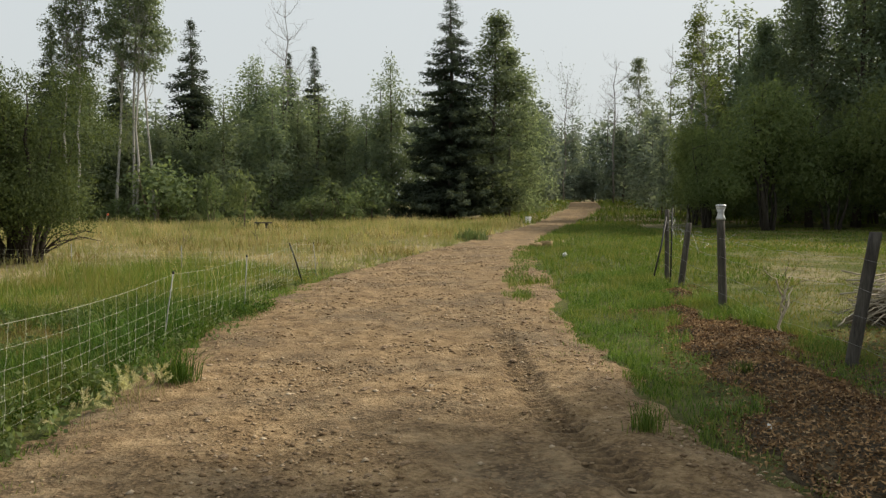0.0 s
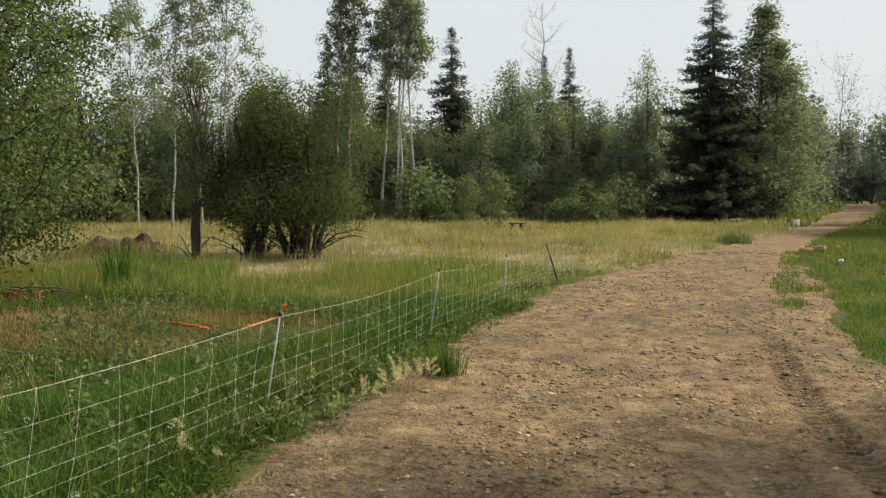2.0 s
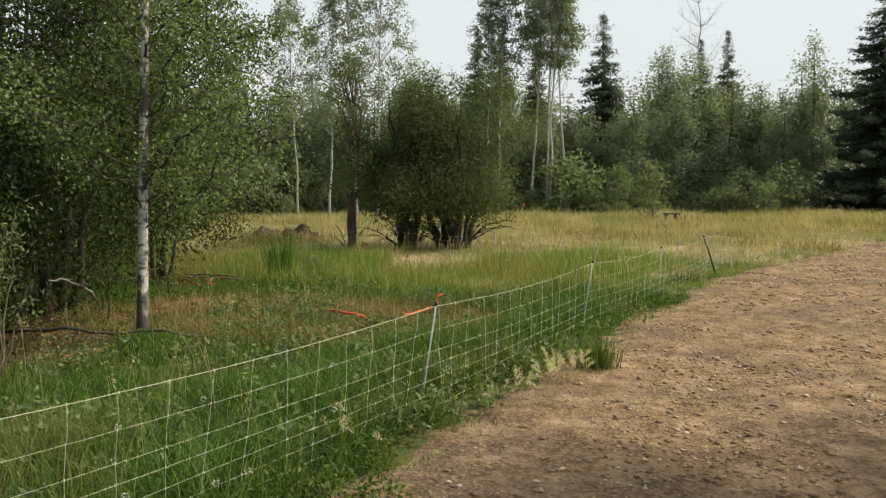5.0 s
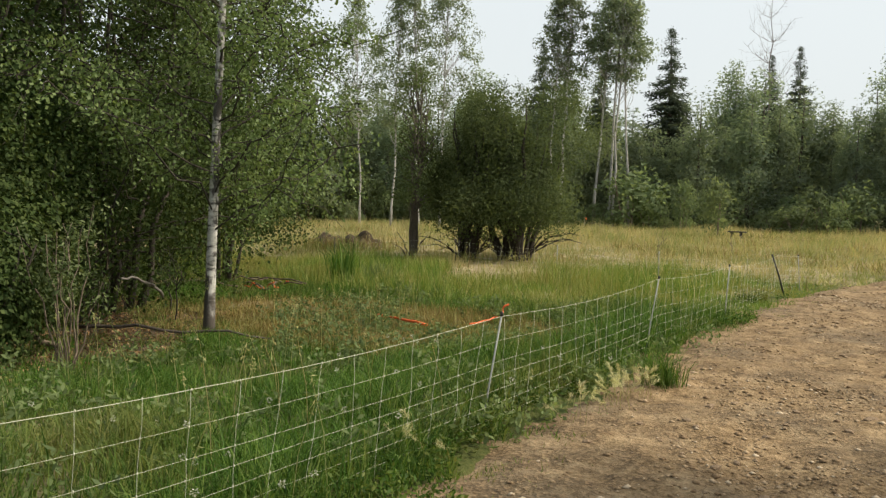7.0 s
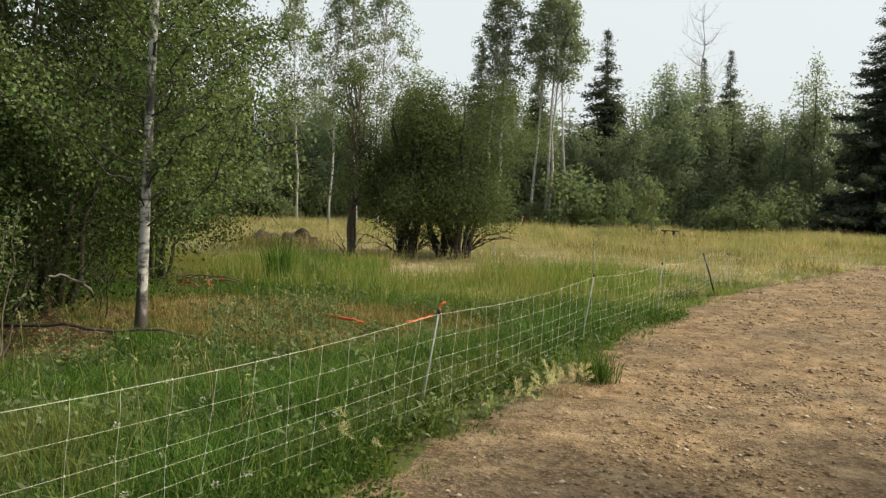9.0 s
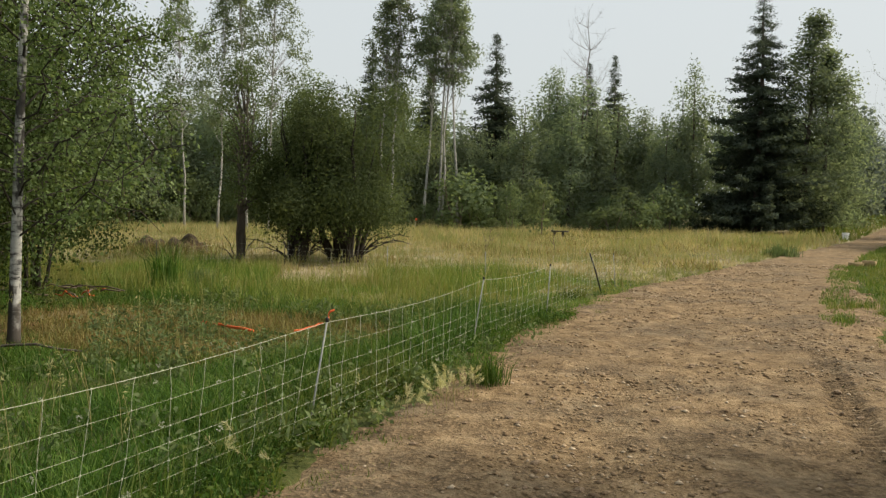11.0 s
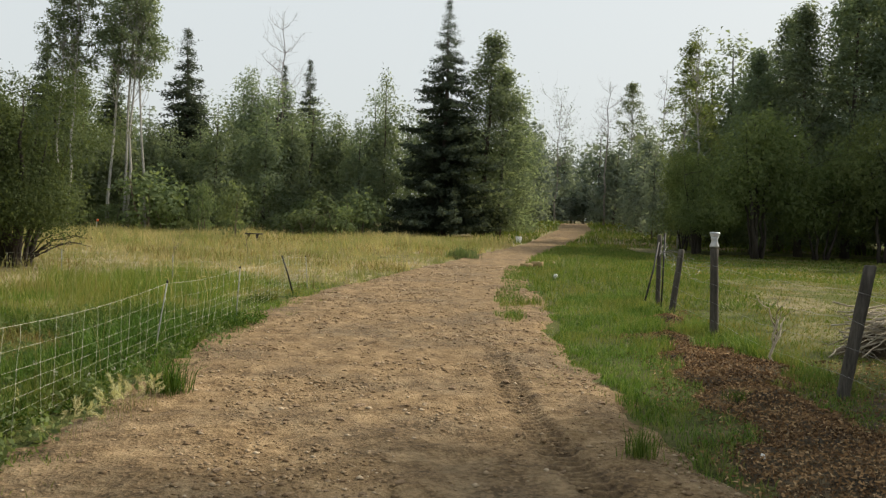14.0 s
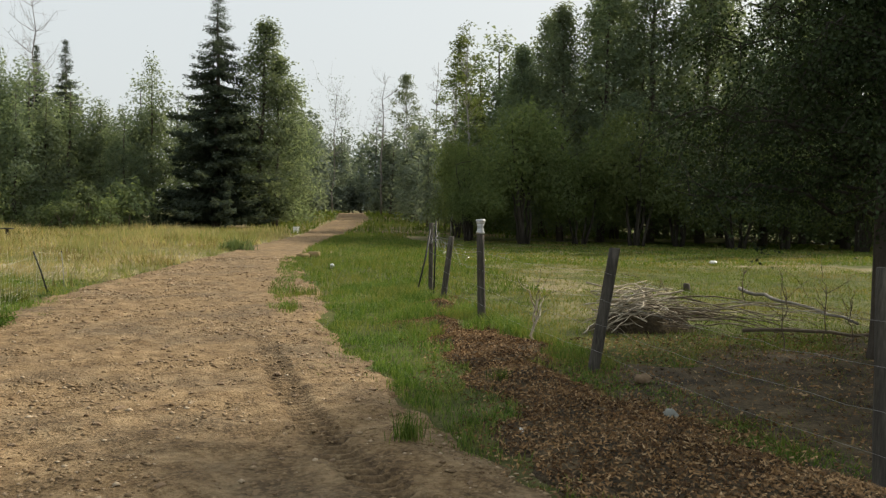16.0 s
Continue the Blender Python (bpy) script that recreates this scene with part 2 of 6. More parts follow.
M_POST = surface("weathered_post", [(0.32, (0.026, 0.023, 0.02)), (0.5, (0.075, 0.067, 0.056)), (0.72, (0.16, 0.145, 0.122))], 4, 18, 0.9, 0.7, 0.012, (4, 4, 0.5))
M_WIRE = surface("galvanised_wire", [(0.3, (0.2, 0.2, 0.2)), (0.7, (0.42, 0.42, 0.41))], 8, 60, 0.5, 0.2, 0.001, None, 0.8)
M_NET = surface("white_net_twine", [(0.3, (0.36, 0.37, 0.26)), (0.7, (0.56, 0.56, 0.43))], 8, 90, 0.7, 0.3, 0.001)
M_NETPOST = surface("grey_plastic_post", [(0.3, (0.16, 0.17, 0.15)), (0.7, (0.31, 0.32, 0.29))], 5, 50, 0.6, 0.2, 0.002)
M_BLACK = surface("black_plastic", [(0.3, (0.012, 0.012, 0.012)), (0.7, (0.035, 0.034, 0.032))], 6, 50, 0.6, 0.2, 0.002)
M_ORANGE = surface("orange_plastic", [(0.3, (0.5, 0.085, 0.02)), (0.7, (0.78, 0.16, 0.045))], 5, 40, 0.6, 0.3, 0.003)
M_WHITE = surface("white_plastic", [(0.3, (0.58, 0.58, 0.56)), (0.7, (0.8, 0.8, 0.78))], 5, 40, 0.5, 0.15, 0.002)
M_LAMPGREY = surface("silver_plastic", [(0.3, (0.42, 0.43, 0.44)), (0.7, (0.62, 0.63, 0.64))], 6, 40, 0.35, 0.1, 0.001, None, 0.3)
M_LENS = surface("frosted_lens", [(0.3, (0.6, 0.61, 0.6)), (0.7, (0.72, 0.73, 0.72))], 6, 40, 0.25, 0.1, 0.001)
M_STONE = surface("field_stone", [(0.25, (0.085, 0.054, 0.032)), (0.5, (0.21, 0.145, 0.088)), (0.75, (0.36, 0.275, 0.185))], 5, 36, 0.85, 0.5, 0.006)
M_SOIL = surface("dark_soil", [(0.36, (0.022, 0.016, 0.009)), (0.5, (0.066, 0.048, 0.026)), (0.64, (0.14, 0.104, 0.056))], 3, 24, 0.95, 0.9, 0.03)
M_TIMBER = surface("split_timber", [(0.3, (0.12, 0.08, 0.035)), (0.5, (0.27, 0.19, 0.09)), (0.75, (0.45, 0.35, 0.19))], 4, 25, 0.85, 0.5, 0.01, (1, 6, 6))


def gravel_material():
    m, b = material("loose_gravel", 0.88, 0, 0.2)
    geo = m.node_tree.nodes.new("ShaderNodeNewGeometry")
    c = ramp(m, geo.outputs["Random Per Island"], [(0.0, (0.1, 0.06, 0.03)), (0.4, (0.2, 0.135, 0.07)), (0.8, (0.36, 0.265, 0.16)), (1.0, (0.55, 0.45, 0.32))])
    link(m, mix(m, 0.3, c, ramp(m, noise_tex(m, 50, 3), [(0.3, (0.1, 0.062, 0.034)), (0.7, (0.42, 0.31, 0.2))])), b.inputs["Base Color"])
    return m


def chip_material():
    m, b = material("bark_chips", 0.85, 0, 0.2)
    geo = m.node_tree.nodes.new("ShaderNodeNewGeometry")
    c = ramp(m, geo.outputs["Random Per Island"], [(0.0, (0.028, 0.016, 0.009)), (0.35, (0.11, 0.064, 0.03)), (0.62, (0.31, 0.178, 0.072)), (0.85, (0.5, 0.31, 0.14)), (1.0, (0.68, 0.5, 0.29))])
    link(m, mix(m, 0.5, c, ramp(m, noise_tex(m, 1.3, 5), [(0.36, (0.035, 0.022, 0.014)), (0.52, (0.16, 0.095, 0.05)), (0.68, (0.42, 0.27, 0.14))])), b.inputs["Base Color"])
    return m


M_GRAVEL, M_CHIP = gravel_material(), chip_material()

# ---------------------------------------------------------------- mesh helpers
rng = np.random.default_rng(11)


def vnoise(x, y, scale, seed=0):
    """Smooth value noise, 0 to 1."""
    x, y = np.asarray(x, float) * scale + 37.7 * seed, np.asarray(y, float) * scale + 91.3 * seed
    ix, iy = np.floor(x), np.floor(y)
    fx, fy = x - ix, y - iy
    fx, fy = fx * fx * (3 - 2 * fx), fy * fy * (3 - 2 * fy)

    def h(a, b):
        s = np.sin(a * 127.1 + b * 311.7 + seed * 17.3) * 43758.5453
        return s - np.floor(s)
    return (h(ix, iy) * (1 - fx) + h(ix + 1, iy) * fx) * (1 - fy) + (h(ix, iy + 1) * (1 - fx) + h(ix + 1, iy + 1) * fx) * fy


def smooth(v):
    v = np.clip(v, 0, 1)
    return v * v * (3 - 2 * v)


class Geo:
    """Gathers vertices, quads and triangles for one mesh."""

    def __init__(self):
        self.v, self.f3, self.f4, self.n = [], [], [], 0

    def add(self, v, f4=None, f3=None):
        v = np.asarray(v, float).reshape(-1, 3)
        self.v.append(v)
        if f4 is not None and len(f4):
            self.f4.append(np.asarray(f4, int) + self.n)
        if f3 is not None and len(f3):
            self.f3.append(np.asarray(f3, int) + self.n)
        self.n += len(v)
        return self

    def mesh(self, name, mat, shade=False):
        v = np.concatenate(self.v)
        f4 = np.concatenate(self.f4) if self.f4 else np.zeros((0, 4), int)
        f3 = np.concatenate(self.f3) if self.f3 else np.zeros((0, 3), int)
        me = bpy.data.meshes.new(name)
        me.vertices.add(len(v))
        me.vertices.foreach_set("co", v.ravel())
        loops = np.concatenate([f4.ravel(), f3.ravel()])
        me.loops.add(len(loops))
        me.loops.foreach_set("vertex_index", loops.astype(np.int32))
        starts = np.concatenate([np.arange(len(f4)) * 4, len(f4) * 4 + np.arange(len(f3)) * 3])
        me.polygons.add(len(starts))
        me.polygons.foreach_set("loop_start", starts.astype(np.int32))
        me.update(calc_edges=True)
        me.validate()
        if shade:
            me.polygons.foreach_set("use_smooth", np.ones(len(me.polygons), bool))
        me.materials.append(mat)
        return me


def part(name, geo, mat, parent, label="", shade=False):
    ob = new(name, geo.mesh(name, mat, shade) if isinstance(geo, Geo) else geo)
    ob.parent = parent
    if label:
        ob["label"] = label
    return ob


def thing(name, label, category, x=0.0, y=0.0, z=None, turn=0.0, group="", kind=""):
    ob = new(name)
    ob.empty_display_size = 0.2
    ob.matrix_basis = pose(x, y, float(gz(x, y)) if z is None else z, 0, 0, turn)
    return tagged(ob, label, category, group, kind)


def solid(name, geo, mat, label, category, x=0.0, y=0.0, z=None, turn=0.0, shade=False, group="", kind=""):
    ob = new(name, geo.mesh(name, mat, shade))
    ob.matrix_basis = pose(x, y, float(gz(x, y)) if z is None else z, 0, 0, turn)
    return tagged(ob, label, category, group, kind)


def tube(g, pts, rad, sides=6, cap=True):
    """A tapered tube along points."""
    pts = np.asarray(pts, float)
    rad = np.broadcast_to(np.asarray(rad, float), (len(pts),))
    d = np.gradient(pts, axis=0)
    d /= np.linalg.norm(d, axis=1)[:, None] + 1e-9
    ref = np.where(np.abs(d[:, 2:3]) > 0.9, np.array([[1.0, 0, 0]]), np.array([[0, 0, 1.0]]))
    a = np.cross(d, ref)
    a /= np.linalg.norm(a, axis=1)[:, None] + 1e-9
    b = np.cross(d, a)
    th = np.arange(sides) * 2 * np.pi / sides
    v = pts[:, None] + rad[:, None, None] * (a[:, None] * np.cos(th)[None, :, None] + b[:, None] * np.sin(th)[None, :, None])
    n = len(pts)
    i, j = np.meshgrid(np.arange(n - 1), np.arange(sides), indexing="ij")
    k = (j + 1) % sides
    f = np.stack([i * sides + j, i * sides + k, (i + 1) * sides + k, (i + 1) * sides + j], -1).reshape(-1, 4)
    f3 = None
    v = v.reshape(-1, 3)
    if cap:
        v = np.vstack([v, pts[0], pts[-1]])
        q = np.arange(sides)
        f3 = np.vstack([np.stack([np.full(sides, n * sides), (q + 1) % sides, q], 1),
                        np.stack([np.full(sides, n * sides + 1), (n - 1) * sides + q, (n - 1) * sides + (q + 1) % sides], 1)])
    g.add(v, f, f3)
    return g


def lathe(g, profile, sides=16, centre=(0, 0, 0)):
    """A turned body from (radius, height) pairs."""
    p = np.array(profile, float)
    tube(g, np.stack([np.full(len(p), centre[0]), np.full(len(p), centre[1]), centre[2] + p[:, 1] + np.arange(len(p)) * 1e-6], 1), np.maximum(p[:, 0], 1e-4), sides)
    return g


def block(g, x0, y0, z0, x1, y1, z1, c=0.0):
    """A box with chamfered upright edges."""
    c = min(c, (x1 - x0) / 3, (y1 - y0) / 3) if c else 0.0
    r = [(x0 + c, y0), (x1 - c, y0), (x1, y0 + c), (x1, y1 - c), (x1 - c, y1), (x0 + c, y1), (x0, y1 - c), (x0, y0 + c)] if c else [(x0, y0), (x1, y0), (x1, y1), (x0, y1)]
    n = len(r)
    v = [(a, b, z0) for a, b in r] + [(a, b, z1) for a, b in r] + [((x0 + x1) / 2, (y0 + y1) / 2, z0), ((x0 + x1) / 2, (y0 + y1) / 2, z1)]
    g.add(v, [(i, (i + 1) % n, n + (i + 1) % n, n + i) for i in range(n)],
          [(2 * n, (i + 1) % n, i) for i in range(n)] + [(2 * n + 1, n + i, n + (i + 1) % n) for i in range(n)])
    return g


def unit(v):
    return v / (np.linalg.norm(v, axis=-1, keepdims=True) + 1e-9)


def leaves(g, p, length, width, droop=0.3, axis=None, r=rng, three=False, face=None):
    """Bent diamond leaves at points p; face: the way the blades turn their upper side."""
    n = len(p)
    if face is not None:
        up = unit(unit(face) + r.normal(size=(n, 3)) * 0.42)
        a = np.cross(up, r.normal(size=(n, 3)))
        a[:, 2] -= droop
        a = unit(a)
        s = unit(np.cross(up, a))
    else:
        a = r.normal(size=(n, 3)) if axis is None else axis + r.normal(size=(n, 3)) * 0.5
        a[:, 2] -= droop
        a = unit(a)
        s = unit(np.cross(a, r.normal(size=(n, 3))))
        up = np.cross(s, a)
    l = (length * r.uniform(0.65, 1.3, n))[:, None]
    w = (width * r.uniform(0.65, 1.3, n))[:, None]
    if three:
        v = np.stack([p - s * w * 0.5, p + s * w * 0.5 + up * l * 0.1, p + a * l], 1)
        g.add(v, None, np.arange(n * 3).reshape(n, 3))
        return g
    v = np.stack([p, p + a * l * 0.5 + s * w * 0.5 + up * l * 0.08, p + a * l - up * l * 0.06, p + a * l * 0.5 - s * w * 0.5 + up * l * 0.08], 1)
    g.add(v, np.arange(n * 4).reshape(n, 4))
    return g


def blades(g, p, h, w, lean=0.35, r=rng, simple=False):
    """Grass blades with a bend, rooted at p."""
    n = len(p)
    h = np.broadcast_to(h, (n,))[:, None]
    w = np.broadcast_to(w, (n,))[:, None]
    th = r.uniform(0, 2 * np.pi, n)
    d = np.stack([np.cos(th), np.sin(th), np.zeros(n)], 1)
    ph = r.uniform(0, 2 * np.pi, n)
    s = np.stack([np.cos(ph), np.sin(ph), np.zeros(n)], 1)
    k = (lean * r.uniform(0.1, 1.6, n))[:, None]
    z = np.array([[0, 0, 1.0]])
    m1 = p + z * h * 0.55 + d * h * k * 0.3
    tip = p + z * h * (1 - 0.3 * np.minimum(k, 1.2)) + d * h * k
    if simple:
        v = np.stack([p - s * w * 0.6, p + s * w * 0.6, tip], 1)
        g.add(v, None, np.arange(n * 3).reshape(n, 3))
        return g
    v = np.stack([p - s * w * 0.5, p + s * w * 0.5, m1 + s * w * 0.4, m1 - s * w * 0.4, tip], 1)
    b = np.arange(n)[:, None] * 5
    g.add(v, b + np.array([[0, 1, 2, 3]]), b + np.array([[3, 2, 4]]))
    return g


# ---------------------------------------------------------------- ground and road
RY = np.array([-60.0, -5, 5.5, 8.2, 11.8, 14.5, 18.7, 26, 39, 57, 64, 85, 110, 125, 150])
RL = np.array([-2.6, -2.4, -2.31, -2.39, -2.45, -2.5, -2.05, -0.63, 2.07, 6.2, 7.6, 12.2, 16.2, 22, 38])
RRY = np.array([-60.0, -5, 5.5, 6.8, 8.2, 9.8, 11.2, 12.5, 14.5, 18.5, 21.2, 28, 39, 50, 57, 64, 85, 110, 125, 150])
RR = np.array([2.4, 2.25, 2.05, 1.86, 1.72, 1.62, 1.64, 1.66, 1.95, 2.45, 2.4, 2.85, 4.4, 6.9, 8.7, 10.4, 15.4, 19.2, 26, 42])


def road_edges(y):
    y = np.asarray(y, float)
    off = np.array([-1.5, -0.75, 0, 0.75, 1.5]) * 1.0
    l = np.mean([np.interp(y + o, RY, RL) for o in off], axis=0)
    r = np.mean([np.interp(y + o, RRY, RR) for o in off], axis=0)
    return l, r


def gz(x, y):
    """Height of the ground."""
    x, y = np.asarray(x, float), np.asarray(y, float)
    rise = 1.2 * smooth((y - 50) / 60)
    l, r = road_edges(y)
    off = np.maximum(l - x, x - r)
    away = smooth((off + 0.2) / 3)
    return rise + away * (0.16 * (vnoise(x, y, 0.12, 3) - 0.5) + 0.05 * (vnoise(x, y, 0.7, 4) - 0.5))


def spread(near, step, far, grow):
    a = [0.0]
    while a[-1] < far:
        a.append(a[-1] + step)
        if a[-1] > near:
            step *= grow
    return np.array(a)


def build_ground():
    s = spread(13, 0.4, 900, 1.15)
    xs = np.concatenate([-s[:0:-1], s])
    ys = np.concatenate([-spread(8, 0.5, 700, 1.2)[:0:-1], spread(30, 0.35, 1100, 1.07)])
    x, y = np.meshgrid(xs, ys)
    l, r = road_edges(y)
    z = gz(x, y) - 0.06 * smooth((np.minimum(x - l, r - x) + 0.45) * 3)
    n, k = x.shape
    i, j = np.meshgrid(np.arange(n - 1), np.arange(k - 1), indexing="ij")
    f = np.stack([i * k + j, i * k + j + 1, (i + 1) * k + j + 1, (i + 1) * k + j], -1).reshape(-1, 4)
    ob = new("ground", Geo().add(np.stack([x, y, z], -1), f).mesh("ground", M_GROUND, True))
    return tagged(ob, "grassy field ground, green and straw yellow", "ground", kind="structure")


def road_height(x, y):
    l, r = road_edges(y)
    edge = np.minimum(x - l + 0.25, r - x)
    z = 0.045 * smooth((edge + 0.25) / 0.6) - 0.012 + 0.03 * (vnoise(x, y, 2.2, 10) - 0.6) * smooth(-edge / 0.25) + 0.02 * (vnoise(x, y, 0.9, 5) - 0.5) + 0.045 * (vnoise(x, y, 3.2, 6) - 0.5) + 0.022 * (vnoise(x, y, 7.5, 23) - 0.5) + 0.011 * (vnoise(x, y, 13, 7) - 0.5)
    mid = (l + r) / 2
    for o in (-0.85, 0.75):
        z = z - 0.022 * np.exp(-((x - mid - o) / 0.28) ** 2)
    # lug prints of a tractor tyre
    c = 0.8 + 0.33 * np.exp((5.5 - np.maximum(y, 2.5)) / 1.6)
    inside = smooth((0.165 - np.abs(x - c)) / 0.05) * smooth((11.6 - y) / 1.5) * smooth((y - 1) / 1)
    z = z - inside * (0.03 + 0.026 * (np.sin(2 * np.pi * (y - np.abs(x - c) * 0.3) / 0.115) > 0.0))
    return z + 1.2 * smooth((y - 50) / 60)


def build_road():
    g = Geo()
    for y0, y1, dy, nx in ((-60, 3, 1.0, 30), (3, 13, 0.025, 110), (13, 30, 0.12, 60), (30, 150, 0.8, 24)):
        ys = np.linspace(y0, y1, int(round((y1 - y0) / dy)) + 1)
        u = np.linspace(0, 1, nx)
        y, uu = np.meshgrid(ys, u, indexing="ij")
        l, r = road_edges(y)
        ext = np.interp(y, (14, 24), (1.0, 0.2))
        l, r = l - 0.72 * ext + 0.2 * (vnoise(y, y * 0, 0.8, 8) - 0.5), r + 0.16 * ext + (0.34 * (vnoise(y, y * 0, 0.9, 9) - 0.5) + 0.22 * (vnoise(y, y * 0, 2.7, 21) - 0.5) + 0.1 * (vnoise(y, y * 0, 8.0, 22) - 0.5)) * np.interp(y, (14, 24), (1.0, 0.6))
        x = l + (r - l) * uu
        z = road_height(x, y)
        z = np.where((uu < 1e-6) | (uu > 1 - 1e-6), z - 0.09, z)
        n, k = x.shape
        i, j = np.meshgrid(np.arange(n - 1), np.arange(k - 1), indexing="ij")
        f = np.stack([i * k + j, i * k + j + 1, (i + 1) * k + j + 1, (i + 1) * k + j], -1).reshape(-1, 4)
        g.add(np.stack([x, y, z], -1), f)
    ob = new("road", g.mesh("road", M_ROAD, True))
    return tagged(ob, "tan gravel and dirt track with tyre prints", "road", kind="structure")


def build_side_track():
    u = np.linspace(0, 1, 40)
    cx, cy = 9 + 16 * u, 61 - 4 * u ** 1.5
    v, f = [], []
    for o, dz in ((-1.1, -0.06), (-0.7, 0.03), (0.7, 0.03), (1.1, -0.06)):
        v.append(np.stack([cx, cy + o, gz(cx, cy + o) + dz], 1))
    v = np.stack(v, 1)
    i, j = np.meshgrid(np.arange(39), np.arange(3), indexing="ij")
    f = np.stack([i * 4 + j, i * 4 + j + 1, (i + 1) * 4 + j + 1, (i + 1) * 4 + j], -1).reshape(-1, 4)
    ob = new("side_track", Geo().add(v, f).mesh("side_track", M_ROAD, True))
    return tagged(ob, "narrow dirt side track leaving the road", "track", kind="structure")


ground, road = build_ground(), build_road()
build_side_track()

# ---------------------------------------------------------------- trees


def bough(p0, p1, sag=0.0, wob=0.05, n=6, r=rng):
    """Points of a slightly crooked limb."""
    u = np.linspace(0, 1, n)[:, None]
    p0, p1 = np.asarray(p0, float), np.asarray(p1, float)
    L = np.linalg.norm(p1 - p0)
    q = p0 + (p1 - p0) * u + np.sin(np.pi * u) * np.array([[0, 0, sag * L]])
    q[1:-1] += r.normal(size=(n - 2, 3)) * wob * L
    return q


def tree_root(name, label, category, group=""):
    ob = new(name)
    return tagged(ob, label, category, group)


def leafy_tree(name, label, h, r, base, seed, leaf=(0.2, 0.15), clumps=70, per=45, mat=M_POPLAR, bark=M_BARK, girth=0.12,
               stems=1, power=0.8, top=0.25, spread_stems=0.5, clump=0.16, twiggy=0.35, cat="tree", lean=0.02, flat=0.75, group="", three=False, leaders=0, shoots=0, arching=0, lobed=0):
    """A broadleaved tree: tapered stems, limbs and a crown of many leaf clumps with gaps."""
    q = np.random.default_rng(seed)
    root = tree_root(name, label, cat, group)
    woods, limbs, crown = [], [], Geo()
    axes = []
    for s in range(stems):
        th = q.uniform(0, 2 * np.pi)
        o = spread_stems * (0.25 + q.uniform(0, 1)) * (stems > 1)
        foot = np.array([np.cos(th), np.sin(th), 0]) * o * 0.22 * r
        head = np.array([np.cos(th), np.sin(th), 0]) * o * r + q.normal(size=3) * np.array([lean * h, lean * h, 0])
        head[2] = h * (q.uniform(0.6, 0.9) if stems > 1 else 0.97)
        pts = bough(foot + np.array([0, 0, -0.15]), head, 0, 0.012 if stems > 1 else 0.0035, 9, q)
        k = girth * (1 if stems == 1 else q.uniform(0.35, 0.75))
        rad = k * (1 - np.linspace(0, 1, 9)) ** 0.8 + 0.008
        rad[0] *= 1.35
        woods.append(tube(Geo(), pts, rad, 7))
        axes.append(pts)
    lobes = q.uniform(0.65, 1.2, 8)
    lobes_at = []
    for k in range(lobed):
        th, o = k * 2.4 + q.uniform(-0.4, 0.4), r * (0.25 + 0.42 * q.uniform())
        lr = r * q.uniform(0.34, 0.52)
        lobes_at.append((math.cos(th) * o, math.sin(th) * o, min(h * q.uniform(0.22, 0.82), h - lr), lr))
    heads = [(q.uniform(0, 6.28), q.uniform(0.25, 0.72) * (k > 0), q.uniform(0.62, 0.9) if k else 1.0) for k in range(leaders)]
    for c in range(clumps):
        u = q.uniform(0, 1) ** power
        th = q.uniform(0, 2 * np.pi)
        if stems > 1:
            prof = math.sqrt(max(0.02, 1 - ((u - 0.42) / 0.6) ** 2))
        else:
            prof = ((1 - u) ** 0.75 * (1 - top) + top * (1 - u ** 3)) * min(1.0, 0.4 + u * 3.0)
        if q.uniform() < 0.1:
            prof *= 1.18
        rr = r * prof * q.uniform(0.25, 1.0) ** 0.5 * lobes[int(th / 6.2832 * 8) % 8]
        z = h * (base + (1 - base) * u)
        pick = q.integers(len(axes))
        ax = axes[pick]
        on = ax[int(np.clip(np.searchsorted(ax[:, 2], z * 0.9), 1, len(ax) - 1))]
        mid = np.array([np.cos(th) * rr, np.sin(th) * rr, z])
        if leaders:
            # the crown as several uneven spires that grow into one another
            ht, ho, hh = heads[c % leaders]
            z = h * (base + (hh - base) * u)
            rr = r * (0.62 if ho else 0.72) * ((1 - u) ** 0.58 * 0.9 + 0.1) * q.uniform(0.2, 1.0) ** 0.5
            mid = np.array([np.cos(th) * rr + math.cos(ht) * ho * r * (0.55 + 0.45 * (1 - u)), np.sin(th) * rr + math.sin(ht) * ho * r * (0.55 + 0.45 * (1 - u)), z])
        if stems == 1:
            mid[:2] += on[:2]
        elif lobes_at:
            # several uneven rounded crowns side by side
            lx, ly, lz, lr = lobes_at[c % len(lobes_at)]
            d = unit(q.normal(size=3)) * q.uniform(0.25, 1.0) ** 0.45
            mid = np.array([lx + d[0] * lr, ly + d[1] * lr, lz + d[2] * lr * 1.15])
            low = h * (base * (1.35 - 0.9 * math.hypot(mid[0], mid[1]) / r) + 0.1 * q.uniform())
            if mid[2] < low:
                mid[2] = low + 0.3 * h * q.uniform() ** 2
        if q.uniform() < twiggy:
            a = on * 0.5 + ax[max(0, int(np.searchsorted(ax[:, 2], z * 0.75)) - 1)] * 0.5
            limbs.append(tube(Geo(), bough(a, mid, 0.03, 0.05, 4, q), np.linspace(0.03, 0.008, 4) * (girth / 0.12), 4, False))
        size = clump * r * q.uniform(0.6, 1.5) + 0.08
        n = int(per * q.uniform(0.5, 1.5))
        p = q.normal(size=(n, 3))
        p = p * (np.minimum(1, 1.7 / (np.linalg.norm(p, axis=1) + 1e-6)))[:, None]
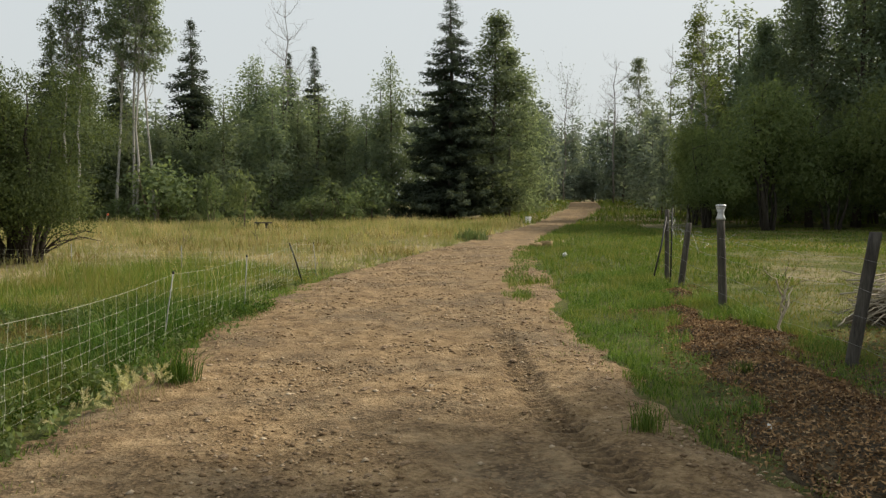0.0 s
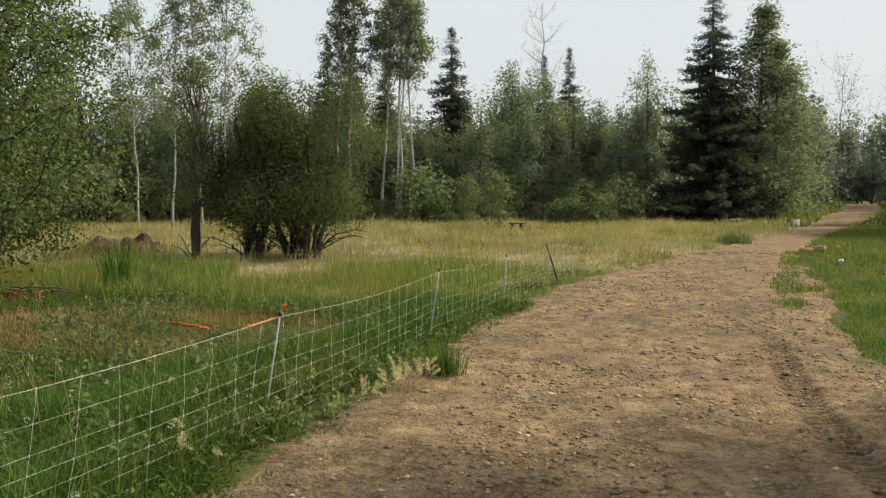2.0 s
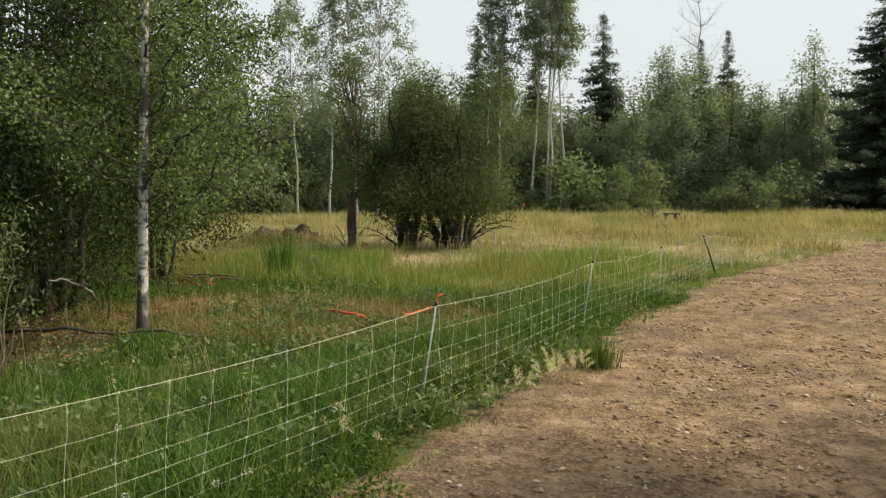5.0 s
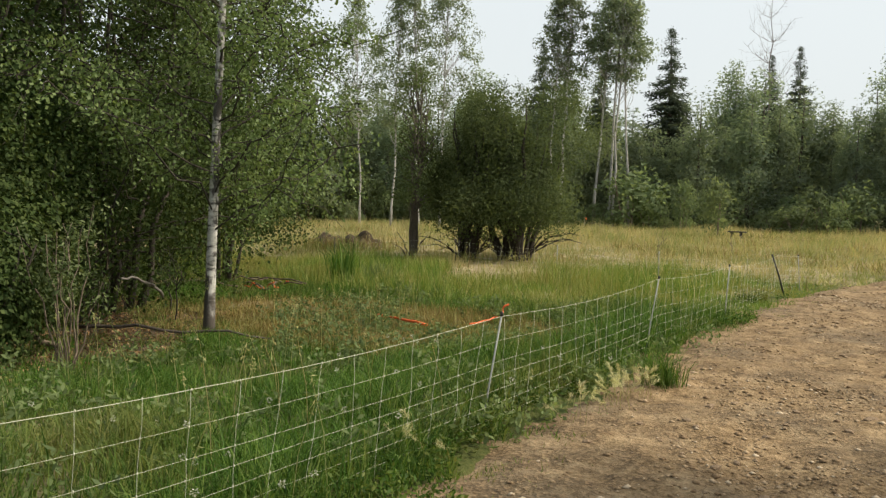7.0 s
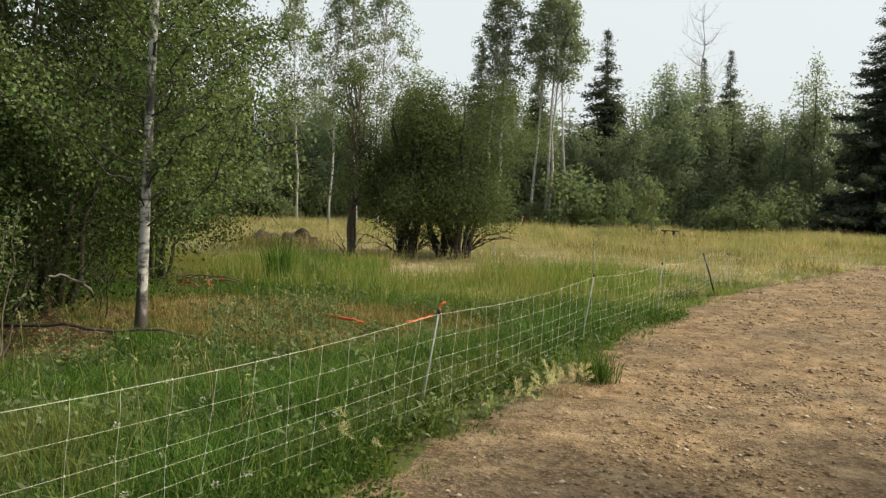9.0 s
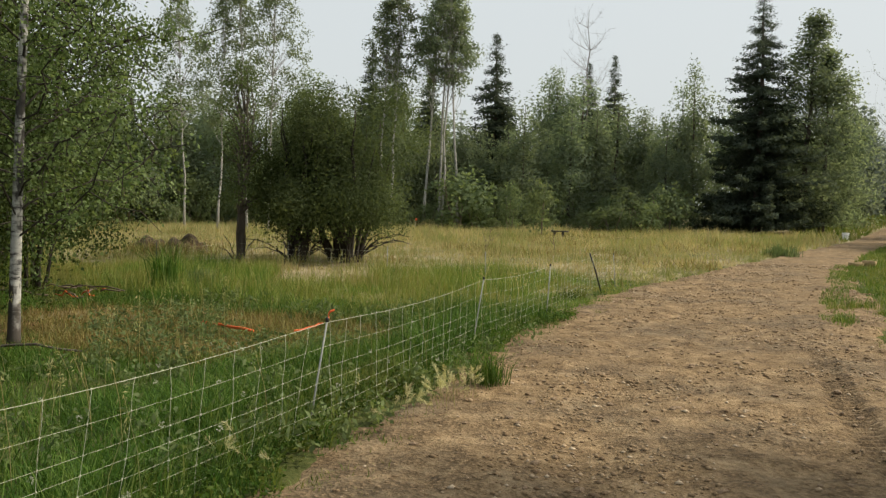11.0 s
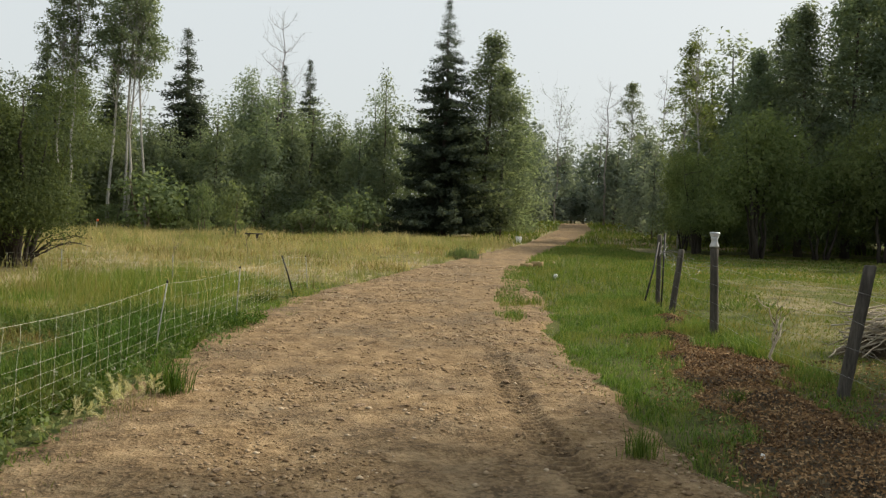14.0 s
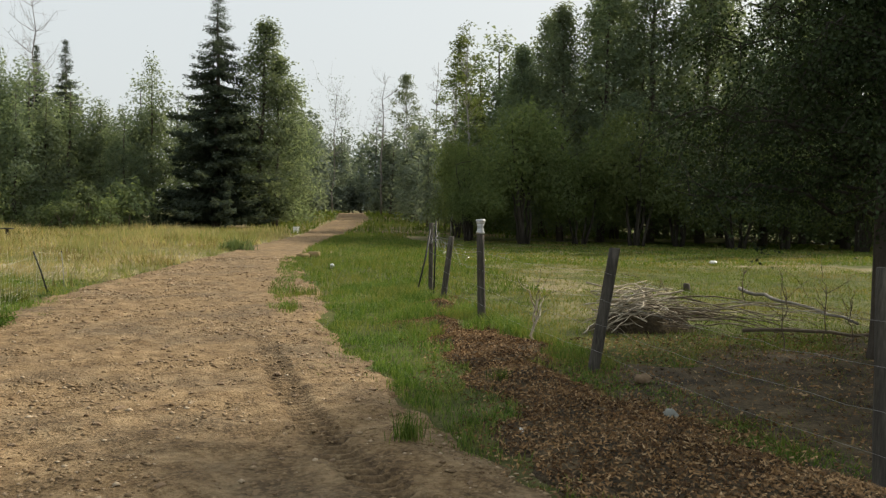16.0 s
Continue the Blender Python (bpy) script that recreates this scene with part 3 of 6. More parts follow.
        face = unit(p) * 0.75 + unit(np.array([mid[0], mid[1], (mid[2] - h * (0.35 + 0.3 * base)) * 0.6])) * 0.7 + np.array([[0, 0, 0.45]])
        p = p * size * np.array([[0.95, 0.95, flat]])
        p += mid
        high = p[:, 2] > 0.12
        leaves(crown, p[high], leaf[0], leaf[1], 0.35, None, q, three, face[high])
    for c in range(shoots):
        # upright young shoots above the crown
        th, o = q.uniform(0, 6.28), r * q.uniform(0, 0.75)
        z0 = h * (0.93 - 0.28 * (o / r) ** 2)
        n, up_ = 26, q.uniform(0.06, 0.16) * h
        w = q.uniform(0, 1, (n, 1))
        p = np.array([[math.cos(th) * o, math.sin(th) * o, z0]]) + w * np.array([[math.cos(th) * 0.1, math.sin(th) * 0.1, up_]]) + q.normal(size=(n, 3)) * 0.05
        leaves(crown, p, leaf[0] * 0.8, leaf[1] * 0.8, -0.3, None, q, three)
    for c in range(arching):
        # low bare branches that arch out from the foot
        th, l = q.uniform(0, 6.28), r * q.uniform(0.5, 0.95)
        e = np.array([math.cos(th) * l, math.sin(th) * l, q.uniform(0.3, 0.9)])
        limbs.append(tube(Geo(), bough((e[0] * 0.12, e[1] * 0.12, 0.0), e, 0.14, 0.02, 7, q), np.linspace(0.022, 0.006, 7), 4, False))
    for wood in woods:
        part("trunk" if stems == 1 else "stem", wood, bark, root)
    for wood in limbs:
        part("limb", wood, bark, root)
    part("crown", crown, mat, root)
    return root


def spruce(name, label, h, r, seed, mat=M_SPRUCE, tiers=34, size=0.34, group=""):
    """A spruce: tiers of drooping boughs set with sprays of needles."""
    q = np.random.default_rng(seed)
    root = tree_root(name, label, "spruce", group)
    wood, crown = Geo(), Geo()
    tube(wood, bough((0, 0, -0.15), (0, 0, h * 0.985), 0, 0.003, 10, q), np.linspace(0.018 * h, 0.01, 10), 7)
    P, A, S = [], [], []
    for t in range(tiers):
        u = (t + q.uniform(0, 1.0)) / tiers
        z = h * (0.05 + 0.95 * u)
        L = r * (1 - u) ** 0.9 * q.uniform(0.62, 1.15) + 0.07
        for b in range(int(11 - 4 * u)):
            z = h * (0.05 + 0.95 * min(0.995, u + q.uniform(-0.6, 0.6) / tiers))
            th = q.uniform(0, 2 * np.pi)
            l = L * q.uniform(0.6, 1.15)
            d = np.array([np.cos(th), np.sin(th), 0])
            n = max(4, int(l / 0.13))
            s = np.linspace(0.12, 1, n)[:, None]
            pts = np.array([[0, 0, z]]) + d * l * s + np.array([[0, 0, 1]]) * (-0.42 * l * s + 0.26 * l * s ** 3)
            if l > 0.8:
                tube(wood, pts[::max(1, n // 4)], np.linspace(0.02, 0.006, len(pts[::max(1, n // 4)])), 3, False)
            rep = 9 if h > 15 else 7
            pp = np.repeat(pts, rep, 0) + q.normal(size=(n * rep, 3)) * np.array([[0.09, 0.09, 0.07]])
            side = np.array([-d[1], d[0], 0])
            aa = np.repeat(d[None], n * rep, 0) * 0.8 + side * q.uniform(-1.1, 1.1, (n * rep, 1)) + np.array([[0, 0, -0.25]])
            P.append(pp)
            A.append(aa)
            S.append(np.full(n * rep, size * (0.3 + 0.7 * min(1.0, 1.6 * (1 - u)))))
    S = np.concatenate(S)
    leaves(crown, np.vstack(P), S, S * 0.36, 0.15, np.vstack(A), q)
    tip = np.stack([np.zeros(16), np.zeros(16), np.linspace(h * 0.95, h * 1.0, 16)], 1)
    leaves(crown, tip, size * 0.35, size * 0.14, -0.8, None, q)
    part("trunk", wood, M_BARK, root)
    part("crown", crown, mat, root)
    return root


def bare_tree(name, label, h, r, seed, mat=M_DEADWOOD, girth=0.11, leafy=0, group=""):
    """A dead or thin-crowned tree with bare forking branches."""
    q = np.random.default_rng(seed)
    root = tree_root(name, label, "bare tree", group)
    wood = Geo()
    trunk = bough((0, 0, -0.15), (q.uniform(-0.3, 0.3), q.uniform(-0.3, 0.3), h), 0, 0.006, 12, q)
    tube(wood, trunk, np.linspace(girth, 0.015, 12), 7)
    tips = []
    for b in range(26):
        u = q.uniform(0.45, 0.97)
        a = trunk[int(u * 11)]
        th = q.uniform(0, 2 * np.pi)
        l = r * (1.15 - 0.7 * abs(u - 0.65)) * q.uniform(0.5, 1.1)
        e = a + np.array([np.cos(th) * l, np.sin(th) * l, l * q.uniform(0.5, 1.3)])
        e[2] = min(e[2], h * 1.03)
        br = bough(a, e, -0.06, 0.018, 6, q)
        tube(wood, br, np.linspace(0.022, 0.007, 6), 4, False)
        for s in range(8):
            k = br[q.integers(2, 6)]
            e2 = k + q.normal(size=3) * 0.35 * l + np.array([0, 0, 0.3 * l])
            tube(wood, bough(k, e2, 0, 0.025, 4, q), np.linspace(0.009, 0.004, 4), 3, False)
            tips.append(e2)
    part("trunk", wood, mat, root)
    if leafy:
        tips = np.array(tips)
        p = tips[q.integers(len(tips), size=leafy)] + q.normal(size=(leafy, 3)) * 0.28
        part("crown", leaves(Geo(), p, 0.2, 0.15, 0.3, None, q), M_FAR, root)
    return root


PROTO = {}


def plant(key, x, y, h=None, wide=None, turn=None):
    """Sets out a tree of a kind, scaled to the height h and a width factor."""
    build, h0 = KINDS[key]
    s = (h / h0) if h else 1.0
    w = s * (wide if wide else 1.0)
    turn = (x * 37.0 + y * 53.0) % 360 if turn is None else turn
    m = Matrix.LocRotScale((x, y, float(gz(x, y)) - 0.03), Euler((0, 0, radians(turn))), (w, w, s))
    if key not in PROTO:
        PROTO[key] = build()
        PROTO[key].matrix_basis = m
        return PROTO[key]
    ob = PROTO[key]
    return copy_thing(ob, m @ Matrix.Diagonal((1 / ob.scale[0], 1 / ob.scale[1], 1 / ob.scale[2], 1)))


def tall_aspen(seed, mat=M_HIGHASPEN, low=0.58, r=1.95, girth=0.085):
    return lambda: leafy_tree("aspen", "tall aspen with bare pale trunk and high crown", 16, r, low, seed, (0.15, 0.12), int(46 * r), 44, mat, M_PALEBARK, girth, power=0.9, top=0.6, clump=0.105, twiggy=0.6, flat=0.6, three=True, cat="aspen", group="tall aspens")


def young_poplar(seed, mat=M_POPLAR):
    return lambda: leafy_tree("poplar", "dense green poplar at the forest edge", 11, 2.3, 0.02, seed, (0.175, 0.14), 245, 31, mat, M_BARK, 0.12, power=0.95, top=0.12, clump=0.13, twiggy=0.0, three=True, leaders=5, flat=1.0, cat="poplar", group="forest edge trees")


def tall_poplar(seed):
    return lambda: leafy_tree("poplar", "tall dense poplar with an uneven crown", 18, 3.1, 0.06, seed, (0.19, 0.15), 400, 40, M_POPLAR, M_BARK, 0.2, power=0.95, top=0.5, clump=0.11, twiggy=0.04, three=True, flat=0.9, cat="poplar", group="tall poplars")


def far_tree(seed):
    return lambda: leafy_tree("distant_tree", "distant tree, leaf colour greyed and paled for haze", 13, 2.8, 0.08, seed, (0.36, 0.28), 120, 21, M_FAR, M_BARK, 0.14, power=0.9, top=0.4, clump=0.14, twiggy=0.1, three=True, leaders=6, flat=1.0, cat="tree", group="distant trees")


def willow_tree(seed):
    return lambda: leafy_tree("willow", "rounded dark green willow with many stems", 6.6, 2.7, 0.3, seed, (0.15, 0.085), 200, 84, M_WILLOW, M_DARKBARK, 0.15, stems=7, lobed=7, power=0.8, top=0.6, shoots=14, three=True, spread_stems=0.55, clump=0.15, twiggy=0.1, cat="willow", group="willows at the wood")


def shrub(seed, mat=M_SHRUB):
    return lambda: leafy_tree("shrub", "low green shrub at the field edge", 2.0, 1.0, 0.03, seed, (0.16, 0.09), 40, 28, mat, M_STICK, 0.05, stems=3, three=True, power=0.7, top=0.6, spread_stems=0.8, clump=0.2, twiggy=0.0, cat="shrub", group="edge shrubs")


KINDS = {
    "aspen_a": (tall_aspen(21), 16), "aspen_b": (tall_aspen(22), 16), "aspen_c": (tall_aspen(23), 16), "aspen_d": (tall_aspen(24, M_WILLOW, 0.36), 16),
    "aspen_e": (tall_aspen(25, M_HIGHASPEN, 0.5, 2.7, 0.075), 16), "aspen_f": (tall_aspen(26, M_HIGHASPEN, 0.45, 2.5, 0.075), 16),
    "poplar_a": (young_poplar(31), 11), "poplar_b": (young_poplar(32), 11), "poplar_c": (young_poplar(33), 11), "poplar_d": (young_poplar(34, M_HIGHASPEN), 11),
    "tall_poplar_a": (tall_poplar(35), 18), "tall_poplar_b": (tall_poplar(36), 18), "tall_poplar_c": (tall_poplar(37), 18),
    "far_a": (far_tree(41), 13), "far_b": (far_tree(42), 13), "far_c": (far_tree(43), 13),
    "willow_a": (willow_tree(51), 6.6), "willow_b": (willow_tree(52), 6.6), "willow_c": (willow_tree(53), 6.6),
    "shrub_a": (shrub(61, M_UNDER), 2.0), "shrub_b": (shrub(62, M_UNDER), 2.0), "shrub_c": (shrub(63), 2.0),
    "spruce_big": (lambda: spruce("spruce", "tall dark green spruce beside the track", 17.0, 4.3, 71, tiers=62, size=0.27), 17.0),
    "spruce_a": (lambda: spruce("spruce", "slim dark spruce rising over the trees", 14.0, 3.0, 72, tiers=46, size=0.32, group="slim spruces"), 14.0),
    "spruce_b": (lambda: spruce("spruce", "slim dark spruce rising over the trees", 12.0, 2.6, 73, tiers=38, size=0.32, group="slim spruces"), 12.0),
    "bare_a": (lambda: bare_tree("bare_tree", "dead grey tree with bare branches", 17.0, 1.9, 81), 17.0),
    "bare_b": (lambda: bare_tree("bare_tree", "thin-crowned grey tree with few leaves", 15.5, 2.4, 82, leafy=420), 15.5),
    "bare_c": (lambda: bare_tree("bare_tree", "thin bare dead tree", 15.0, 0.9, 83, girth=0.09), 15.0),
}

# the forest behind the field: named trees first
plant("spruce_big", 0.7, 64.0, 17.1, 1.05)
plant("tall_poplar_a", 3.6, 65.2, 14.9, 1.4)
plant("tall_poplar_b", 5.0, 66.4, 12.4, 1.3)
plant("poplar_b", -3.7, 66.0, 12.0, 0.85)
plant("spruce_a", -18.5, 65.5, 14.8, 1.2)
plant("spruce_b", -29.0, 65.9, 14.4, 1.0)
plant("spruce_b", -27.3, 66.6, 14.0, 1.0)
plant("spruce_b", -25.6, 70.2, 13.4, 1.0)
plant("spruce_b", -11.4, 79.2, 14.6, 0.9)
plant("spruce_b", -13.6, 78.9, 14.0, 0.9)
plant("aspen_a", -23.0, 55.5, 16.2, 1.05)
plant("aspen_b", -19.6, 56.7, 17.2, 1.0)
plant("aspen_c", -21.2, 57.4, 16.8, 1.1)
plant("aspen_a", -20.4, 57.9, 16.9, 1.1, 200)
plant("aspen_b", -24.1, 56.4, 15.6, 0.95, 130)
plant("aspen_c", -18.8, 57.6, 16.3, 1.05, 300)
plant("bare_a", -12.5, 70.9, 17.2)
plant("poplar_c", -14.3, 68.6, 12.3, 0.8)
plant("bare_b", 14.4, 104.0, 15.2)
plant("bare_a", 19.1, 98.1, 16.2, 1.3)
plant("aspen_b", 21.8, 97.6, 16.0, 1.1, 40)
plant("bare_c", 21.1, 82.3, 15.4)
for px_, py_, ph_, pk_ in ((6.6, 90.0, 9.5, "far_a"), (8.2, 97.0, 10.5, "far_c"), (5.2, 96.0, 11.0, "far_b"), (9.6, 105.0, 11.5, "far_a"), (20.2, 87.0, 8.5, "far_c"), (22.8, 95.0, 11.0, "far_a"),
                           (20.6, 100.0, 10.0, "far_b"), (25.0, 103.0, 12.0, "far_c"), (19.0, 80.0, 7.0, "far_a"), (23.5, 84.0, 9.5, "far_b")):
    plant(pk_, px_, py_, ph_, 1.5)
# the right-hand woods
plant("aspen_d", 16.8, 55.6, 14.3, 1.3)
plant("aspen_d", 16.2, 57.6, 12.5, 1.2, 90)
for px_, py_, ph_, pk_ in ((19.6, 53.5, 12.2, "tall_poplar_b"), (21.6, 51.5, 14.6, "tall_poplar_c"), (24.2, 51.2, 17.5, "tall_poplar_a"), (27.0, 50.0, 19.0, "tall_poplar_a"),
                           (30.0, 49.0, 19.5, "tall_poplar_b"), (33.5, 47.5, 18.5, "tall_poplar_c"), (37.5, 45.0, 19.0, "tall_poplar_a"), (41.0, 42.0, 19.0, "tall_poplar_a"),
                           (22.5, 57.0, 15.0, "tall_poplar_a"), (27.5, 56.0, 20.0, "tall_poplar_c"), (33.0, 54.0, 20.0, "tall_poplar_b"), (39.0, 51.0, 16.5, "tall_poplar_a")):
    plant(pk_, px_, py_, ph_, 1.15)
for px_, py_, ph_, pk_, pw_ in ((15.9, 55.5, 6.2, "willow_a", 0.8), (15.0, 49.5, 5.8, "willow_b", 0.8), (17.4, 46.4, 8.2, "willow_c", 1.0), (20.9, 46.8, 6.4, "willow_a", 0.95),
                                (23.6, 45.2, 7.8, "willow_b", 0.95), (26.6, 45.4, 6.2, "willow_c", 0.95), (29.4, 44.2, 7.9, "willow_a", 0.95), (32.5, 43.8, 6.3, "willow_b", 1.0),
                                (35.5, 41.5, 7.6, "willow_c", 1.0), (38.2, 38.5, 6.6, "willow_a", 1.1), (15.8, 52.0, 6.6, "willow_c", 0.9), (17.5, 60.0, 5.5, "willow_b", 0.8)):
    plant(pk_, px_, py_, ph_, pw_)
# left side, behind the field
plant("aspen_e", -30.2, 42.4, 13.2, 0.95, 10)
plant("aspen_f", -26.6, 40.3, 13.0, 1.0, 20)
plant("aspen_e", -23.3, 39.9, 13.4, 0.85, 70)
plant("aspen_f", -25.0, 40.6, 13.2, 0.95, 150)
plant("spruce_b", -37.5, 47.0, 8.0)

fr = np.random.default_rng(5)
edge_kinds = ["poplar_a", "poplar_b", "poplar_c", "poplar_d"]
for i in range(48):
    # front rank, from the big spruce round to the left
    a = radians(-4 - 66 * (i + fr.uniform(-0.35, 0.35)) / 48)
    d = fr.uniform(61, 67) if i < 28 else fr.uniform(50, 62)
    plant(edge_kinds[i % 4], d * math.sin(a), d * math.cos(a), fr.uniform(6.5, 10.2), fr.uniform(1.15, 1.6))
for i in range(34):
    a = radians(5 - 74 * (i + fr.uniform(-0.35, 0.35)) / 34)
    d = fr.uniform(69, 80)
    plant(edge_kinds[(i * 3 + 1) % 4], d * math.sin(a), d * math.cos(a), fr.uniform(9.0, 12.3), fr.uniform(1.1, 1.5))
for i in range(20):
    a = radians(6 - 78 * (i + fr.uniform(-0.35, 0.35)) / 20)
    d = fr.uniform(86, 100)
    plant(("far_a", "far_b", "far_c")[i % 3], d * math.sin(a), d * math.cos(a), fr.uniform(9.5, 13.0), fr.uniform(1.1, 1.5))
for i in range(18):
    a = radians(17 + 32 * (i + fr.uniform(-0.35, 0.35)) / 18)
    d = fr.uniform(68, 78)
    plant(edge_kinds[i % 4], d * math.sin(a), d * math.cos(a), fr.uniform(12.0, 17.0), fr.uniform(1.1, 1.5))
for i in range(22):
    # the far end of the track
    a = radians(4.5 + 14 * i / 21 + fr.uniform(-0.5, 0.5))
    d = fr.uniform(122, 148)
    plant(("far_a", "far_b", "far_c")[i % 3], d * math.sin(a), d * math.cos(a), fr.uniform(9.5, 13.5), fr.uniform(1.1, 1.6))
for px_, py_, ph_, pk_ in ((12.4, 109.0, 13.0, "far_a"), (8.4, 92.0, 9.5, "far_b"), (10.0, 99.0, 11.5, "far_c"), (22.6, 93.0, 11.0, "far_b"), (24.4, 86.0, 10.0, "far_a"),
                           (19.5, 76.0, 8.6, "far_c"), (17.6, 70.0, 7.5, "far_b"), (20.5, 68.0, 9.5, "far_a"), (7.2, 76.0, 9.0, "poplar_c")):
    plant(pk_, px_, py_, ph_, 1.05)
for i in range(150):
    # low shrubs along the forest foot
    a = radians(-4.5 - 62 * (i + fr.uniform(-0.9, 0.9)) / 150)
    d = fr.uniform(57, 67) if i < 97 else fr.uniform(46, 56)
    plant(("shrub_a", "shrub_b", "shrub_c")[i % 3], d * math.sin(a), d * math.cos(a), 0.8 + 3.2 * fr.uniform(0, 1) ** 2.0, fr.uniform(0.7, 1.5))
for i in range(12):
    a = radians(14 + 30 * (i + fr.uniform(-0.4, 0.4)) / 12)
    d = fr.uniform(64, 72)
    plant(("shrub_a", "shrub_b", "shrub_c")[i % 3], d * math.sin(a), d * math.cos(a), fr.uniform(1.5, 3.0), fr.uniform(0.9, 1.5))
for i in range(15):
    a = radians(5 + 13 * (i + fr.uniform(-0.4, 0.4)) / 15)
    d = fr.uniform(112, 124)
    plant(("far_a", "far_b", "far_c")[i % 3], d * math.sin(a), d * math.cos(a), fr.uniform(3.0, 5.5), fr.uniform(1.3, 1.9))
for i in range(8):
    a = radians(6.5 + 8.5 * i / 7)
    plant(("far_a", "far_b", "far_c")[i % 3], 119 * math.sin(a), 119 * math.cos(a), 5.0, 2.3)
plant("shrub_a", -10.64, 47.2, 3.0, 0.65)
plant("shrub_b", -14.3, 54.4, 2.9, 0.5)


def far_woods():
    """The woods that go on all round, far behind the rest."""
    q = np.random.default_rng(9)
    g = Geo()
    for i in range(150):
        a = 2 * np.pi * (i + q.uniform(-0.5, 0.5)) / 150
        d = q.uniform(150, 190)
        x, y, h = d * math.sin(a), d * math.cos(a), q.uniform(11, 17)
        n = 190
        u = q.uniform(0, 1, n) ** 1.4
        th = q.uniform(0, 2 * np.pi, n)
        rr = 7.0 * (1 - u) ** 0.4 * np.sqrt(q.uniform(0.1, 1, n))
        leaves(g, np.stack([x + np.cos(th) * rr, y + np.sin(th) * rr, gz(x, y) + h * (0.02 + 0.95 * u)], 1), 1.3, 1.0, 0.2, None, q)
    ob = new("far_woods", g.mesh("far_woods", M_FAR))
    return tagged(ob, "belt of distant mixed woods, leaf colour paled for haze", "woods", kind="stuff")


far_woods()

# near trees, each one of its own
clump = leafy_tree("willow_clump", "bushy dark willow clump with spreading stems", 4.8, 2.3, 0.26, 91, (0.07, 0.042), 430, 120, M_CLUMP, M_DARKBARK, 0.16, stems=15, lobed=13, power=0.95, top=0.3, shoots=34, arching=26, spread_stems=0.6, clump=0.12, twiggy=0.0, cat="willow")
clump.matrix_basis = pose(-10.55, 22.3, float(gz(-10.55, 22.3)), 0, 0, 40)
clump2 = leafy_tree("willow_clump", "smaller willow with several dark stems", 4.9, 1.7, 0.24, 92, (0.07, 0.042), 270, 120, M_CLUMP, M_DARKBARK, 0.17, stems=9, lobed=8, power=0.95, top=0.3, shoots=16, arching=14, spread_stems=0.5, clump=0.14, twiggy=0.0, cat="willow")
clump2.matrix_basis = pose(-11.75, 21.6, float(gz(-11.75, 21.6)), 0, 0, 10)
slim = leafy_tree("aspen", "slender aspen with dark lower trunk in the field", 5.2, 0.7, 0.3, 93, (0.06, 0.045), 80, 60, M_CLUMP, M_BARK, 0.12, stems=4, spread_stems=0.16, power=0.8, top=0.55, clump=0.22, twiggy=0.8, arching=8, cat="aspen")
slim.matrix_basis = pose(-12.65, 20.1, float(gz(-12.65, 20.1)), 0, 0, 0)

for i, (x, y, h, r) in enumerate(((-10.6, 8.6, 7.5, 2.4), (-12.6, 9.9, 8.2, 2.6), (-12.2, 12.4, 6.6, 2.3), (-11.2, 6.0, 7.0, 2.4), (-15.0, 8.0, 8.5, 3.0), (-15.6, 14.5, 6.2, 2.2), (-17.5, 11.0, 9.0, 3.0), (-14.5, 5.0, 9.0, 3.0))):
    near = i in (0, 1, 2, 3)
    t = leafy_tree("thicket_tree", "dense leafy thicket tree with thin stems", h, r, 0.15 if i == 2 else 0.03, 100 + i, (0.066, 0.042) if near else (0.13, 0.085), 460 if near else 190, 84 if near else 46, M_THICKET, M_DARKBARK, 0.07,
                   stems=7, power=0.95, top=0.7, spread_stems=0.75, clump=0.11, twiggy=0.06, cat="tree", group="thicket")
    t.matrix_basis = pose(x, y, float(gz(x, y)), 0, 0, i * 50)


for i, (x, y, h, r) in enumerate(((-9.0, 5.6, 2.5, 1.0), (-9.7, 7.0, 3.0, 1.1), (-9.5, 4.6, 2.8, 1.2), (-8.2, 5.0, 1.5, 0.75))):
    t = leafy_tree("thicket_shrub", "dark leafy shrub at the thicket's foot", h, r, 0.04, 110 + i, (0.06, 0.036), 150, 80, M_THICKET, M_DARKBARK, 0.04,
                   stems=6, power=0.9, top=0.7, spread_stems=0.7, clump=0.13, twiggy=0.1, cat="shrub", group="thicket shrubs")
    t.matrix_basis = pose(x, y, float(gz(x, y)), 0, 0, i * 70)


